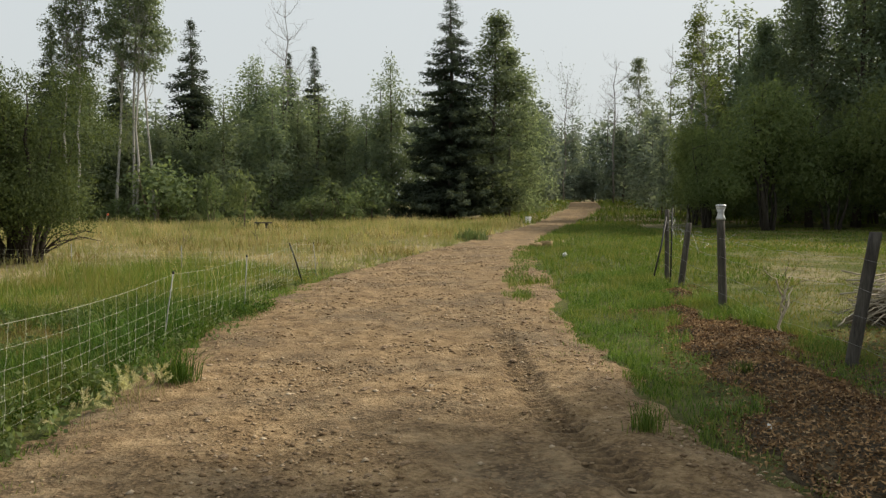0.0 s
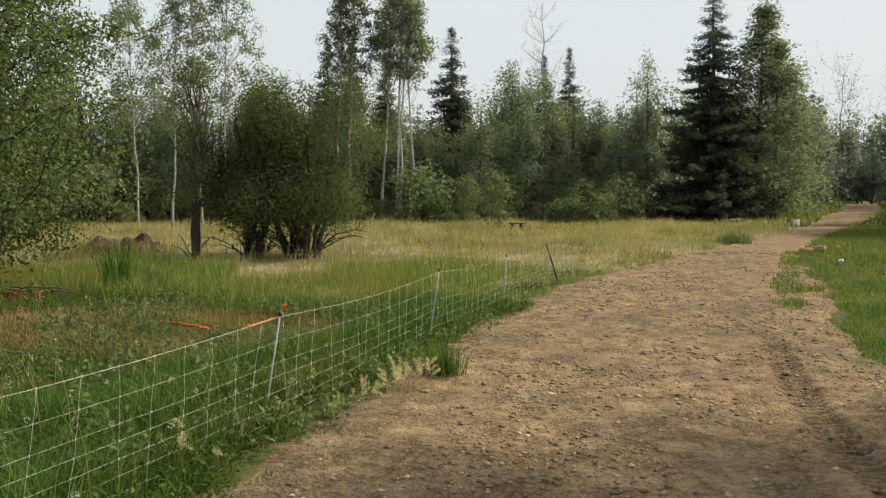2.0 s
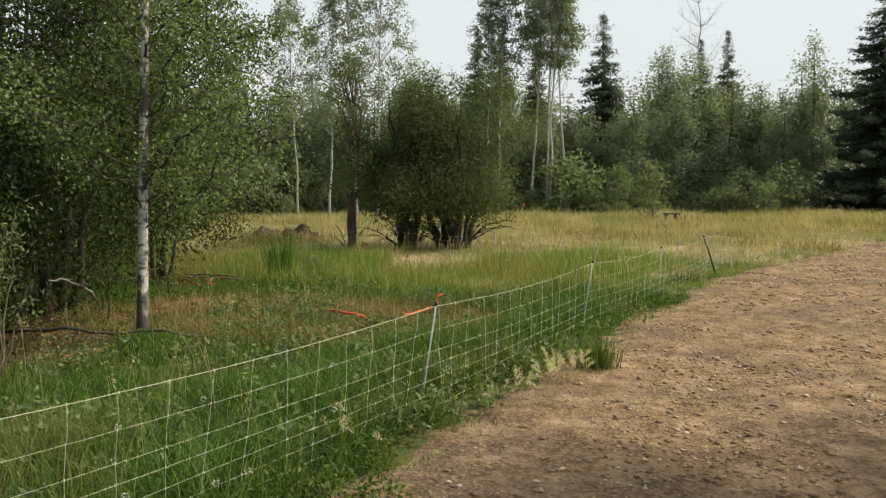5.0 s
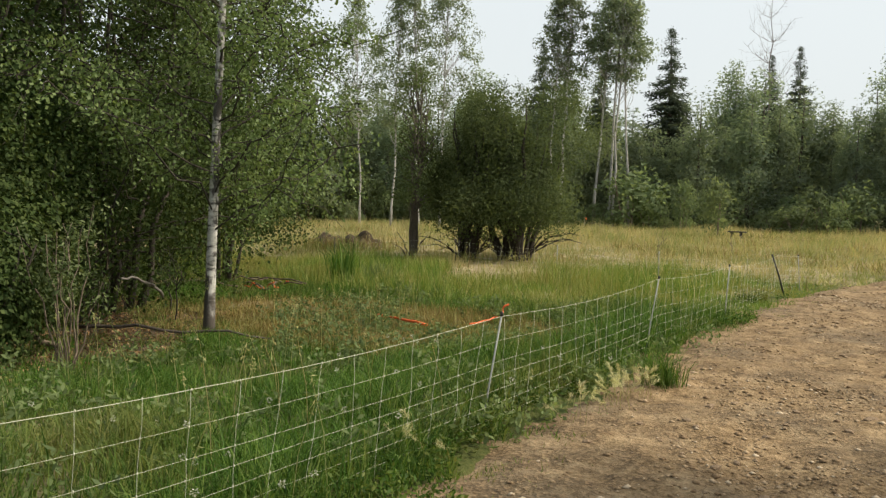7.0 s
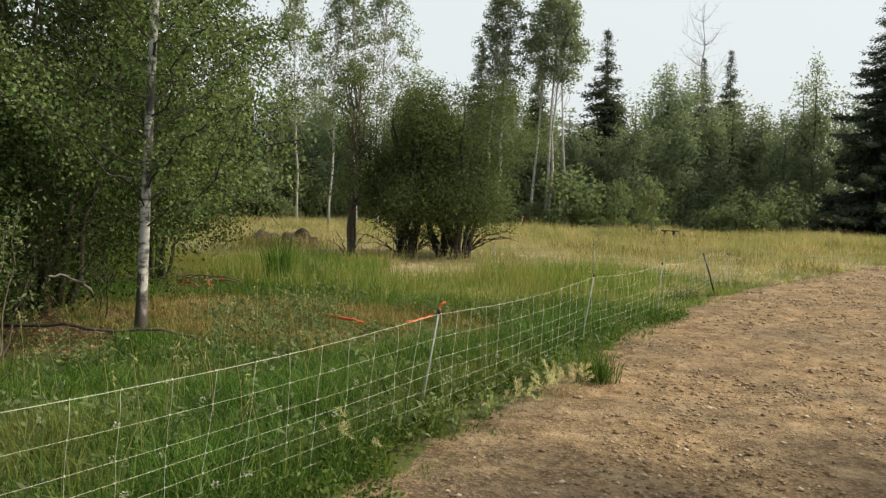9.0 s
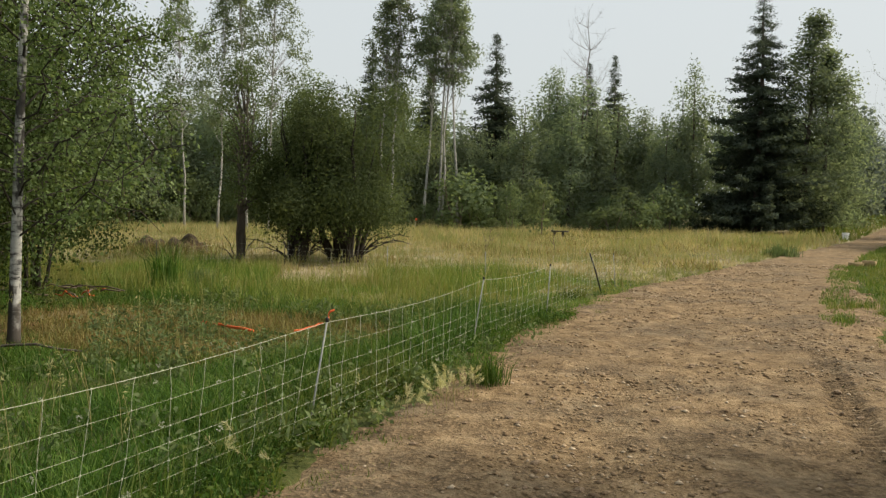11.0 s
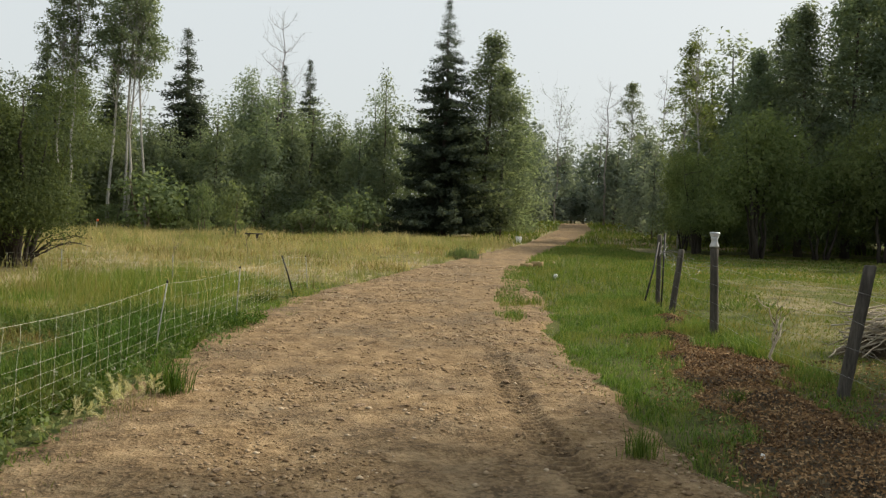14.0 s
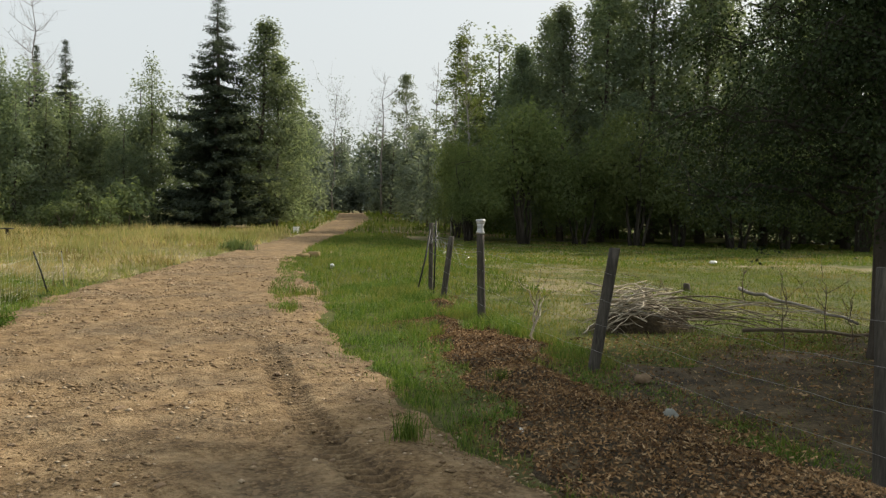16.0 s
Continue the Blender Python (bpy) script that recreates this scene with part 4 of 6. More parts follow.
def grown_tree(name, label, h, trunk_pts, girth, limbs, seed, leaf, mat, bark, per, cat):
    """A near tree grown limb by limb, with leaves on the twigs. limbs: count, lowest, longest, rise."""
    q = np.random.default_rng(seed)
    root = tree_root(name, label, cat)
    wood, crown, twigs = Geo(), Geo(), Geo()
    u = np.linspace(0, 1, len(trunk_pts) * 4)
    tp = np.stack([np.interp(u, np.linspace(0, 1, len(trunk_pts)), [p[k] for p in trunk_pts]) for k in range(3)], 1)
    rad = girth * (1 - u) ** 0.75 + 0.012
    rad[:2] *= (1.35, 1.1)
    tube(wood, tp, rad, 12)
    count, low, reach, rise = limbs
    for b in range(count):
        k = low + (0.97 - low) * (b + q.uniform(0, 1)) / count
        a = np.array([np.interp(k, u, tp[:, c]) for c in range(3)])
        th = b * 2.4 + q.uniform(-0.5, 0.5)
        l = reach * (1.05 - 0.75 * (k - low) / (1 - low)) * q.uniform(0.7, 1.1)
        e = a + np.array([np.cos(th) * l, np.sin(th) * l, l * rise * q.uniform(0.3, 1.4)])
        br = bough(a, e, 0.06, 0.03, 9, q)
        limb_g = tube(Geo(), br, np.linspace(girth * 0.22, 0.005, 9), 6, False)
        for s in range(int(9 + l * 3)):
            f = q.uniform(0.2, 1.0)
            p0 = np.array([np.interp(f, np.linspace(0, 1, 9), br[:, c]) for c in range(3)])
            d = q.normal(size=3) * np.array([1, 1, 0.6])
            p1 = p0 + unit(d) * q.uniform(0.25, 0.8) * (0.5 + 0.25 * l)
            p1[2] -= 0.12
            tw = bough(p0, p1, 0.05, 0.05, 4, q)
            tube(twigs, tw, np.linspace(0.009, 0.003, 4), 3, False)
            n = int(per * q.uniform(0.6, 1.4))
            w = q.uniform(0.1, 1, n)
            pp = np.stack([np.interp(w, np.linspace(0, 1, 4), tw[:, c]) for c in range(3)], 1) + q.normal(size=(n, 3)) * 0.1
            leaves(crown, pp, leaf[0], leaf[1], 0.5, None, q)
        part("limb", limb_g, M_DARKBARK, root)
    part("twig_spray", twigs, M_DARKBARK, root)["kind"] = "stuff"
    part("trunk", wood, bark, root, shade=True)
    part("crown", crown, mat, root)
    return root


birch = grown_tree("aspen", "white-barked aspen with dark scars at the thicket", 9.5, [(0, 0, -0.1), (0.03, 0.02, 1.2), (0.04, 0.07, 2.6), (0.12, 0.1, 4.5), (0.12, 0.18, 7), (0.2, 0.2, 9.5)], 0.058, (54, 0.2, 2.5, 0.4), 121, (0.046, 0.039), M_ASPEN, M_BIRCH, 50, "aspen")
birch.matrix_basis = pose(-7.85, 7.76, float(gz(-7.85, 7.76)), 0, 0, 0)
big = grown_tree("balsam_poplar", "broad dark poplar with low hanging boughs", 9.0, [(0, 0, -0.1), (-0.08, 0, 1.4), (0.0, 0.05, 3.0), (0.1, 0.1, 5), (0.0, 0, 9)], 0.125, (64, 0.27, 3.0, 0.12), 131, (0.048, 0.036), M_NEARLEAF, M_BARK, 108, "poplar")
big.matrix_basis = pose(7.8, 8.57, float(gz(7.8, 8.57)), 0, 0, 30)
# unseen from the camera; added for its shade on track and litter
side = leafy_tree("poplar", "poplar added out of view to shade the track", 9.5, 3.4, 0.2, 133, (0.15, 0.12), 240, 60, M_NEARLEAF, M_BARK, 0.2, power=0.8, top=0.6, clump=0.16, cat="poplar")
side.matrix_basis = pose(9.8, 5.6, float(gz(9.8, 5.6)), 0, 0, 0)

# two poplars added at the right, mostly out of view, to shade the soil
for x, y, h, r, k in ((13.2, 10.4, 10.5, 3.8, 134), (12.6, 6.6, 10.0, 3.6, 135)):
    t = leafy_tree("poplar", "poplar added to cast shade on the pasture", h, r, 0.24, k, (0.15, 0.12), 260, 60, M_NEARLEAF, M_BARK, 0.2, power=0.8, top=0.6, clump=0.16, cat="poplar", group="pasture poplars")
    t.matrix_basis = pose(x, y, float(gz(x, y)), 0, 0, k)


def leafy_sapling(x, y, h, r, n, seed):
    """A fan of thin stems with pale leaves towards the tips."""
    q = np.random.default_rng(seed)
    root = thing("willow_sapling", "pale-leaved willow sapling with thin bare stems", "sapling", x, y)
    crown = Geo()
    for k in range(n):
        th, o = k * 2.4 + q.uniform(-0.4, 0.4), r * q.uniform(0.2, 1.0)
        e = np.array([math.cos(th) * o, math.sin(th) * o, h * q.uniform(0.55, 1.0)])
        st = bough((e[0] * 0.15, e[1] * 0.15, -0.05), e, 0.05, 0.02, 8, q)
        part("stem", tube(Geo(), st, np.linspace(0.011, 0.003, 8), 5, False), M_STICK, root)
        for c in range(7):
            f = q.uniform(0.5, 1.0)
            a = np.array([np.interp(f, np.linspace(0, 1, 8), st[:, i]) for i in range(3)])
            w = q.normal(size=(11, 3)) * np.array([[0.075, 0.075, 0.06]]) + np.array([[math.cos(c * 2.2), math.sin(c * 2.2), 0.4]]) * 0.08
            leaves(crown, a + w, 0.055, 0.024, 0.0, None, q, False, w + np.array([[0, 0, 0.12]]))
    part("crown", crown, M_PALELEAF, root)
    return root


leafy_sapling(-7.35, 5.4, 1.7, 0.45, 11, 141)

# ---------------------------------------------------------------- grass


def scatter(n, x0, x1, y0, y1, keep, q):
    x, y = q.uniform(x0, x1, n), q.uniform(y0, y1, n)
    k = keep(x, y)
    return x[k], y[k]


def off_road(x, y):
    l, r = road_edges(y)
    rag = 0.35 * (vnoise(x, y, 1.6, 12) - 0.5) + 0.15 * (vnoise(x, y, 5, 13) - 0.5)
    return np.maximum(l - x, x - r) + rag


MULCH_Y = np.array([0.0, 4.0, 5.2, 6.5, 8.0, 9.0, 10.5, 12.0, 13.1, 15, 17.5])
MULCH_L = np.array([2.4, 2.34, 2.4, 2.45, 2.6, 2.78, 3.0, 2.98, 3.2, 3.9, 4.4])
MULCH_R = np.array([4.9, 4.5, 4.1, 3.85, 3.95, 4.1, 4.2, 4.0, 4.1, 4.45, 4.7])


def mulch_in(x, y):
    """How far inside the leaf litter strip."""
    l, r = np.interp(y, MULCH_Y, MULCH_L), np.interp(y, MULCH_Y, MULCH_R)
    return np.minimum(np.minimum(x - l, r - x), np.minimum(17.5 - y, y - 1.0)) + 0.7 * (vnoise(x, y, 1.5, 15) - 0.5) + 0.25 * (vnoise(x, y, 5, 18) - 0.5) - 0.12 * smooth((y - 8) / 4) * smooth((vnoise(x, y, 1.3, 16) - 0.35) * 3)


def soil_in(x, y):
    """How far inside the trodden bare soil under the poplars."""
    return np.minimum(np.minimum(x - 3.9, 13.0 - x), np.minimum(9.0 + 0.28 * (x - 4.2) - y, y - 0.5)) + 1.1 * (vnoise(x, y, 0.8, 61) - 0.5) + 0.4 * (vnoise(x, y, 2.6, 62) - 0.5)


def lay_grass(name, label, mat, n, area, keep, height, width, lean, seed, clumped=0.6, simple=False):
    q = np.random.default_rng(seed)
    x, y = scatter(n, *area, lambda a, b: keep(a, b) & (q.uniform(0, 1, len(a)) < (1 - clumped) + clumped * smooth(vnoise(a, b, 2.6, seed) * 1.6 - 0.3)), q)
    h = height(x, y) * q.uniform(0.45, 1.25, len(x)) * (0.65 + 0.6 * vnoise(x, y, 1.1, seed + 3))
    g = blades(Geo(), np.stack([x, y, gz(x, y) - 0.02], 1), h, width * q.uniform(0.5, 1.5, len(x)), lean, q, simple)
    ob = new(name, g.mesh(name, mat))
    return tagged(ob, label, "grass", kind="stuff")


def on_side_track(x, y):
    u = np.clip((x - 9) / 16, 0, 1)
    return (np.abs(y - (61 - 4 * u ** 1.5)) < 1.5) & (x > 8) & (x < 25)


def left_of(x, y):
    return x < road_edges(y)[0] + 0.3


def brown_patch(x, y):
    return smooth((1 - np.hypot((x + 7.0) / 4.2, (y - 9.7) / 2.6)) * 2) * (x < -3.6)


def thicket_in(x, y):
    """How far inside the thicket's floor, darkened for its shade."""
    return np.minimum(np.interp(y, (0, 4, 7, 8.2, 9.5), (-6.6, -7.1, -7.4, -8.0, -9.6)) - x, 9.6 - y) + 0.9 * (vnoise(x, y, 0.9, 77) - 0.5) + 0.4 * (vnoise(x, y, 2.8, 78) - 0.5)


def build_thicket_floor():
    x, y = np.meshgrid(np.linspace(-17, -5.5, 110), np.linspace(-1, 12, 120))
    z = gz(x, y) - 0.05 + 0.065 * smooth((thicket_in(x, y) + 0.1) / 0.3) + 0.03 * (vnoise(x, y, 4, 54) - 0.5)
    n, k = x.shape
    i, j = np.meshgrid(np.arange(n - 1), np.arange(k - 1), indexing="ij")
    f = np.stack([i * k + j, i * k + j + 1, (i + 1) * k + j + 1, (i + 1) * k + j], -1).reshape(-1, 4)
    # the dark soil tone also stands in for shade on this ground
    tagged(new("thicket_floor", Geo().add(np.stack([x, y, z], -1), f).mesh("thicket_floor", M_SOIL, True)), "dark soil under the thicket, standing in for shade", "soil", kind="structure")


build_thicket_floor()
lay_grass("tall_grass", "lush green meadow grass along the netting", M_GRASS, 250000, (-12.5, -2.0, 1.5, 13.5),
          lambda x, y: (off_road(x, y) > 0.05) & left_of(x, y) & (brown_patch(x, y) < 0.5) & ((thicket_in(x, y) < 0) | (vnoise(x, y, 2.2, 79) > 0.8)) & ((x < np.interp(y, (4.4, 5.6, 8.5, 10), (-2.5, -2.88, -2.9, -2.7)) - 0.3 * vnoise(x, y, 1.2, 66)) | (vnoise(x, y, 3.1, 67) > 0.74) & (x < -2.3)),
          lambda x, y: (0.07 + 0.35 * smooth((-x - 2.55) / 0.6)) * (1 - 0.5 * smooth((-x - 3.9) / 1.4)), 0.0075, 0.8, 201, 0.8)
lay_grass("tall_grass", "meadow grass beside the track", M_GRASS, 50000, (-9.5, -2.0, -8, 1.6),
          lambda x, y: (off_road(x, y) > 0.05) & left_of(x, y), lambda x, y: 0.12 + 0.3 * smooth((-x - 2.5) / 0.6), 0.011, 0.8, 214, 0.6, True)
lay_grass("verge_grass", "green verge grass beside the track", M_VERGE, 45000, (1.8, 9, -8, 2.6),
          lambda x, y: (off_road(x, y) > 0.05) & ~left_of(x, y) & (mulch_in(x, y) < 0.05), lambda x, y: 0.13 + 0 * x, 0.011, 0.8, 215, 0.6, True)
lay_grass("rough_grass", "dark rough grass and weeds at the thicket's foot", M_GRASS, 90000, (-13, -6, 2, 10),
          lambda x, y: (thicket_in(x, y) > -0.25) & (vnoise(x, y, 1.6, 81) > 0.3), lambda x, y: 0.13 + 0 * x, 0.009, 0.9, 220, 0.6, True)
lay_grass("weed_patch", "rusty brown and yellow weeds in the grass", M_RUSTGRASS, 42000, (-11.5, -3.4, 6.9, 12.4),
          lambda x, y: brown_patch(x, y) > 0.15, lambda x, y: 0.16 - 0.08 * np.exp(-((x + 6.3) / 0.8) ** 2 - ((y - 9.5) / 0.45) ** 2), 0.009, 0.7, 202, 0.5)
lay_grass("tall_grass", "tall green grass band in the field", M_BAND, 110000, (-19, -2.2, 12.5, 22),
          lambda x, y: (off_road(x, y) > 0.1) & left_of(x, y) & (y < 15.0 + 7 * vnoise(x, y, 0.3, 71)), lambda x, y: (0.24 + 0.3 * vnoise(x, y, 0.7, 75)) * (0.28 + 0.72 * smooth((-x - 3.1) / 1.4)), 0.012, 0.5, 203, 0.75, True)
lay_grass("dry_grass", "straw yellow grass of the open field", M_DRY, 100000, (-30, 2.2, 14.5, 36),
          lambda x, y: (off_road(x, y) > 0.1) & left_of(x, y) & (y > 14.3 + 7 * vnoise(x, y, 0.3, 71)), lambda x, y: 0.22 + 0.24 * vnoise(x, y, 0.5, 17) ** 2, 0.017, 0.6, 204, 0.88, True)
lay_grass("dry_grass", "tall straw grass before the forest", M_DRY, 100000, (-52, 8, 36, 62),
          lambda x, y: (off_road(x, y) > 0.1) & left_of(x, y) & (np.hypot(x - 5.5, (y - 56.5) / 3.5) > 1.0), lambda x, y: 0.34 + 0.5 * vnoise(x, y, 0.4, 18) ** 2, 0.034, 0.55, 205, 0.88, True)
lay_grass("rusty_weeds", "rust-brown weeds scattered in the field", M_RUSTGRASS, 60000, (-34, 4, 19, 60),
          lambda x, y: (off_road(x, y) > 0.3) & left_of(x, y) & (vnoise(x, y, 0.45, 72) > 0.58), lambda x, y: 0.4 + 0 * x, 0.03, 0.6, 216, 0.6, True)
lay_grass("rough_grass", "rough grass and weeds under the thicket", M_RUSTGRASS, 20000, (-19, -6, 3, 18),
          lambda x, y: (x < -8.6) | ((thicket_in(x, y) > -0.3) & (vnoise(x, y, 2.0, 80) > 0.5)), lambda x, y: 0.16 + 0 * x, 0.01, 0.8, 206, 0.6)
lay_grass("verge_grass", "bright green grass verge beside the track", M_VERGE, 95000, (1.2, 4.8, 2.5, 19),
          lambda x, y: (off_road(x, y) > 0.05) & ~left_of(x, y) & (mulch_in(x, y) < 0.05) & (x < 4.6) & ((off_road(x, y) > 0.02 + 0.3 * vnoise(x, y, 1.3, 64)) | (vnoise(x, y, 3.4, 65) > 0.66)), lambda x, y: 0.09 + 0.16 * smooth((x - 2.2) / 1.4) * smooth((y - 7) / 5), 0.008, 0.6, 207, 0.75)
lay_grass("edge_sprigs", "sparse short grass sprigs in the track's edge", M_VERGE, 90000, (-3.0, 2.9, 3.0, 24),
          lambda x, y: (off_road(x, y) > -0.3 + 0.3 * vnoise(x, y, 1.1, 68)) & (off_road(x, y) < 0.3) & (vnoise(x, y, 4.2, 69) > 0.5), lambda x, y: 0.085 + 0 * x, 0.006, 0.8, 217, 0.7)
lay_grass("verge_grass", "green grass of the far verge", M_VERGE, 90000, (2.0, 13, 18, 60),
          lambda x, y: (off_road(x, y) > 0.1) & ~left_of(x, y) & (x < 5.2 + 0.13 * y) & ~on_side_track(x, y), lambda x, y: 0.15 + 0.002 * y, 0.02, 0.6, 208, 0.5, True)
lay_grass("pasture_grass", "short grazed yellow-green pasture grass", M_SHORT, 150000, (3.6, 22, 4, 30),
          lambda x, y: (mulch_in(x, y) < 0.0) & (x > 4.0 + 0.03 * y) & (soil_in(x, y) < 0.05 + 1.3 * (vnoise(x, y, 1.1, 66) - 0.25) * (vnoise(x, y, 4.5, 68) > 0.35)), lambda x, y: 0.085 + 0.05 * vnoise(x, y, 0.4, 19), 0.015, 0.8, 209, 0.45, True)
lay_grass("pasture_grass", "short green pasture before the woods", M_SHORT, 70000, (5, 42, 28, 50),
          lambda x, y: (x > 2.2 + 0.14 * y) & (off_road(x, y) > 0.5), lambda x, y: 0.13 + 0 * x, 0.05, 0.7, 210, 0.4, True)
lay_grass("shade_grass", "thin dry grass in the poplar's shade", M_RUSTGRASS, 30000, (4.2, 12.5, 3.0, 11.5),
          lambda x, y: (mulch_in(x, y) < 0.2) & (vnoise(x, y, 1.7, 63) > 0.5), lambda x, y: 0.06 + 0 * x, 0.009, 1.0, 213, 0.5)
lay_grass("shade_grass", "thin green grass on the soil under the poplars", M_SHORT, 120000, (4.2, 13, 2.0, 12),
          lambda x, y: (mulch_in(x, y) < 0.1) & (soil_in(x, y) > -0.2) & (vnoise(x, y, 1.2, 76) > 0.28), lambda x, y: 0.08 + 0 * x, 0.009, 0.9, 219, 0.9, True)
lay_grass("far_grass", "green grass beside the far track", M_VERGE, 30000, (3, 34, 55, 118),
          lambda x, y: (off_road(x, y) > 0.1) & ~on_side_track(x, y), lambda x, y: 0.5 + 0 * x, 0.06, 0.5, 211, 0.4, True)
lay_grass("edge_grass", "grass strip growing into the track's edge", M_VERGE, 26000, (0.9, 3.2, 13.8, 30),
          lambda x, y: (np.abs(x - np.interp(y, (14, 17.2, 21.2, 28, 30), (1.36, 1.5, 1.95, 2.75, 3.0))) + 0.35 * (vnoise(x, y, 1.6, 73) - 0.5) < np.interp(y, (13.8, 14.6, 17, 22, 30), (0.02, 0.14, 0.2, 0.3, 0.3))) & (vnoise(x, y, 4.0, 74) > 0.3),
          lambda x, y: 0.17 + 0 * x, 0.009, 0.6, 218, 0.5)
lay_grass("road_weeds", "thin weeds on the track's rim", M_VERGE, 5000, (-3.2, 2.6, 3, 30),
          lambda x, y: (np.abs(off_road(x, y)) < 0.3) & (vnoise(x, y, 1.4, 23) > 0.6), lambda x, y: 0.07 + 0 * x, 0.007, 0.8, 212, 0.7)


def broad_weeds():
    """Leafy weeds mixed into the near grass."""
    q = np.random.default_rng(331)
    g = Geo()
    x, y = scatter(900, -8.5, -2.5, 2.2, 13, lambda a, b: (off_road(a, b) > 0.1) & (vnoise(a, b, 0.9, 33) > 0.45) & (thicket_in(a, b) < 0), q)
    for a, b in zip(x, y):
        h, z, n = q.uniform(0.12, 0.36), float(gz(a, b)), 22
        p = np.array([[a, b, z]]) + q.normal(size=(n, 3)) * np.array([[0.05, 0.05, 0]]) + np.array([[0, 0, 1.0]]) * q.uniform(0.1, 1, (n, 1)) * h
        leaves(g, p, 0.07, 0.028, 0.1, None, q)
    ob = new("broad_weeds", g.mesh("broad_weeds", M_SHRUB))
    return tagged(ob, "leafy green weeds among the meadow grass", "weeds", kind="stuff")


broad_weeds()


def rim_weeds():
    """Low leafy weeds on the bare shoulder between the netting and the track."""
    q = np.random.default_rng(332)
    g = Geo()
    x, y = scatter(1500, -3.3, -2.2, 2.6, 17, lambda a, b: (vnoise(a, b, 1.5, 34) + 0.25 * smooth((6.5 - b) / 2) + 0.5 * (-a - 2.75) > 0.7), q)
    for a, b in zip(x, y):
        h, z, n = q.uniform(0.04, 0.17), float(gz(a, b)) + 0.02, 20
        p = np.array([[a, b, z]]) + q.normal(size=(n, 3)) * np.array([[0.04, 0.04, 0]]) + np.array([[0, 0, 1.0]]) * q.uniform(0.05, 1, (n, 1)) * h
        leaves(g, p, 0.042, 0.02, 0.1, None, q)
    ob = new("rim_weeds", g.mesh("rim_weeds", M_GRASS))
    return tagged(ob, "low leafy weeds on the track's bare shoulder", "weeds", kind="stuff")


rim_weeds()


def tuft(name, label, x, y, h, r, n, mat, w=0.008, seed=1, lean=0.35):
    q = np.random.default_rng(seed)
    p = np.stack([q.normal(size=n) * r * 0.45, q.normal(size=n) * r * 0.45, np.full(n, -0.02)], 1)
    return solid(name, blades(Geo(), p, h * q.uniform(0.5, 1.1, n), w, lean, q), mat, label, "grass tuft", x, y, kind="stuff")


tuft("weed_tuft", "dark green weed tuft at the track's rim", -2.28, 7.85, 0.46, 0.17, 260, M_GRASS, 0.008, 301, 0.6)
tuft("weed_tuft", "green grass tuft growing in the track", 1.45, 14.8, 0.22, 0.28, 150, M_VERGE, 0.009, 302, 0.5)
tuft("weed_tuft", "pale green grass tuft on the track's edge", 1.56, 6.2, 0.3, 0.12, 160, M_VERGE, 0.007, 303, 0.25)
tuft("weed_tuft", "small weed in the gravel", 1.22, 9.3, 0.08, 0.25, 120, M_VERGE, 0.012, 304, 0.9)
tuft("weed_tuft", "tall dark weeds in the field", -10.24, 13.74, 1.1, 0.4, 110, M_GRASS, 0.02, 305, 0.4)
tuft("weed_tuft", "dark weeds in the field", -9.6, 14.0, 0.55, 0.35, 260, M_SHRUB, 0.02, 306, 0.35)
tuft("weed_tuft", "green grass tuft at the track's edge", 1.95, 17.2, 0.28, 0.4, 200, M_VERGE, 0.01, 307, 0.5)
tuft("weed_tuft", "green tuft among the leaf litter", 2.95, 8.2, 0.22, 0.12, 120, M_VERGE, 0.008, 308, 0.4)
tuft("weed_tuft", "dark weeds by the far track", 1.3, 35.5, 0.6, 0.7, 260, M_SHRUB, 0.03, 309, 0.5)


def plume_clump(x, y, n, seed):
    """Foxtail barley: pale feathery heads on thin stalks."""
    q = np.random.default_rng(seed)
    ob = thing("foxtail_clump", "pale feathery foxtail grass clump", "foxtail", x, y)
    for i in range(n):
        st, pl = Geo(), Geo()
        a = np.array([q.normal() * 0.08, q.normal() * 0.13, 0])
        th = q.uniform(0, 6.28)
        b = a + np.array([np.cos(th) * 0.07, np.sin(th) * 0.07, q.uniform(0.1, 0.27)])
        d = unit(b - a + np.array([np.cos(th), np.sin(th), -0.3]) * 0.12)
        k = 50
        w = q.uniform(0, 0.085, k)[:, None]
        plume = part("plume", leaves(pl, b + d * w, 0.042, 0.0036, 0.0, np.repeat(d[None] * 1.2, k, 0), q), M_PLUME, ob)
        part("stalk", tube(st, bough(a - np.array([0, 0, 0.03]), b, 0.1, 0.02, 4, q), 0.0018, 3, False), M_DRY, plume)


plume_clump(-2.34, 7.3, 16, 311)
plume_clump(-2.42, 6.75, 12, 312)
plume_clump(-2.36, 7.0, 7, 314)
plume_clump(-2.5, 6.2, 7, 315)
plume_clump(-2.95, 4.6, 6, 316)
plume_clump(-2.12, 19.6, 12, 313)


def flower_heads():
    """Small white seed heads and clover in the near grass."""
    q = np.random.default_rng(321)
    g = Geo()
    x, y = q.uniform(-5.6, -2.7, 34), q.uniform(2.6, 8.5, 34)
    for a, b in zip(x, y):
        h = q.uniform(0.16, 0.42)
        z = float(gz(a, b))
        n = 26
        p = np.array([[a, b, z + h]]) + unit(q.normal(size=(n, 3))) * 0.011
        leaves(g, p, 0.013, 0.007, 0, unit(p - np.array([[a, b, z + h]])), q)
    ob = new("flower_heads", g.mesh("flower_heads", M_FLOWER))
    return tagged(ob, "small white flower and seed heads in the grass", "flowers", kind="stuff")


flower_heads()


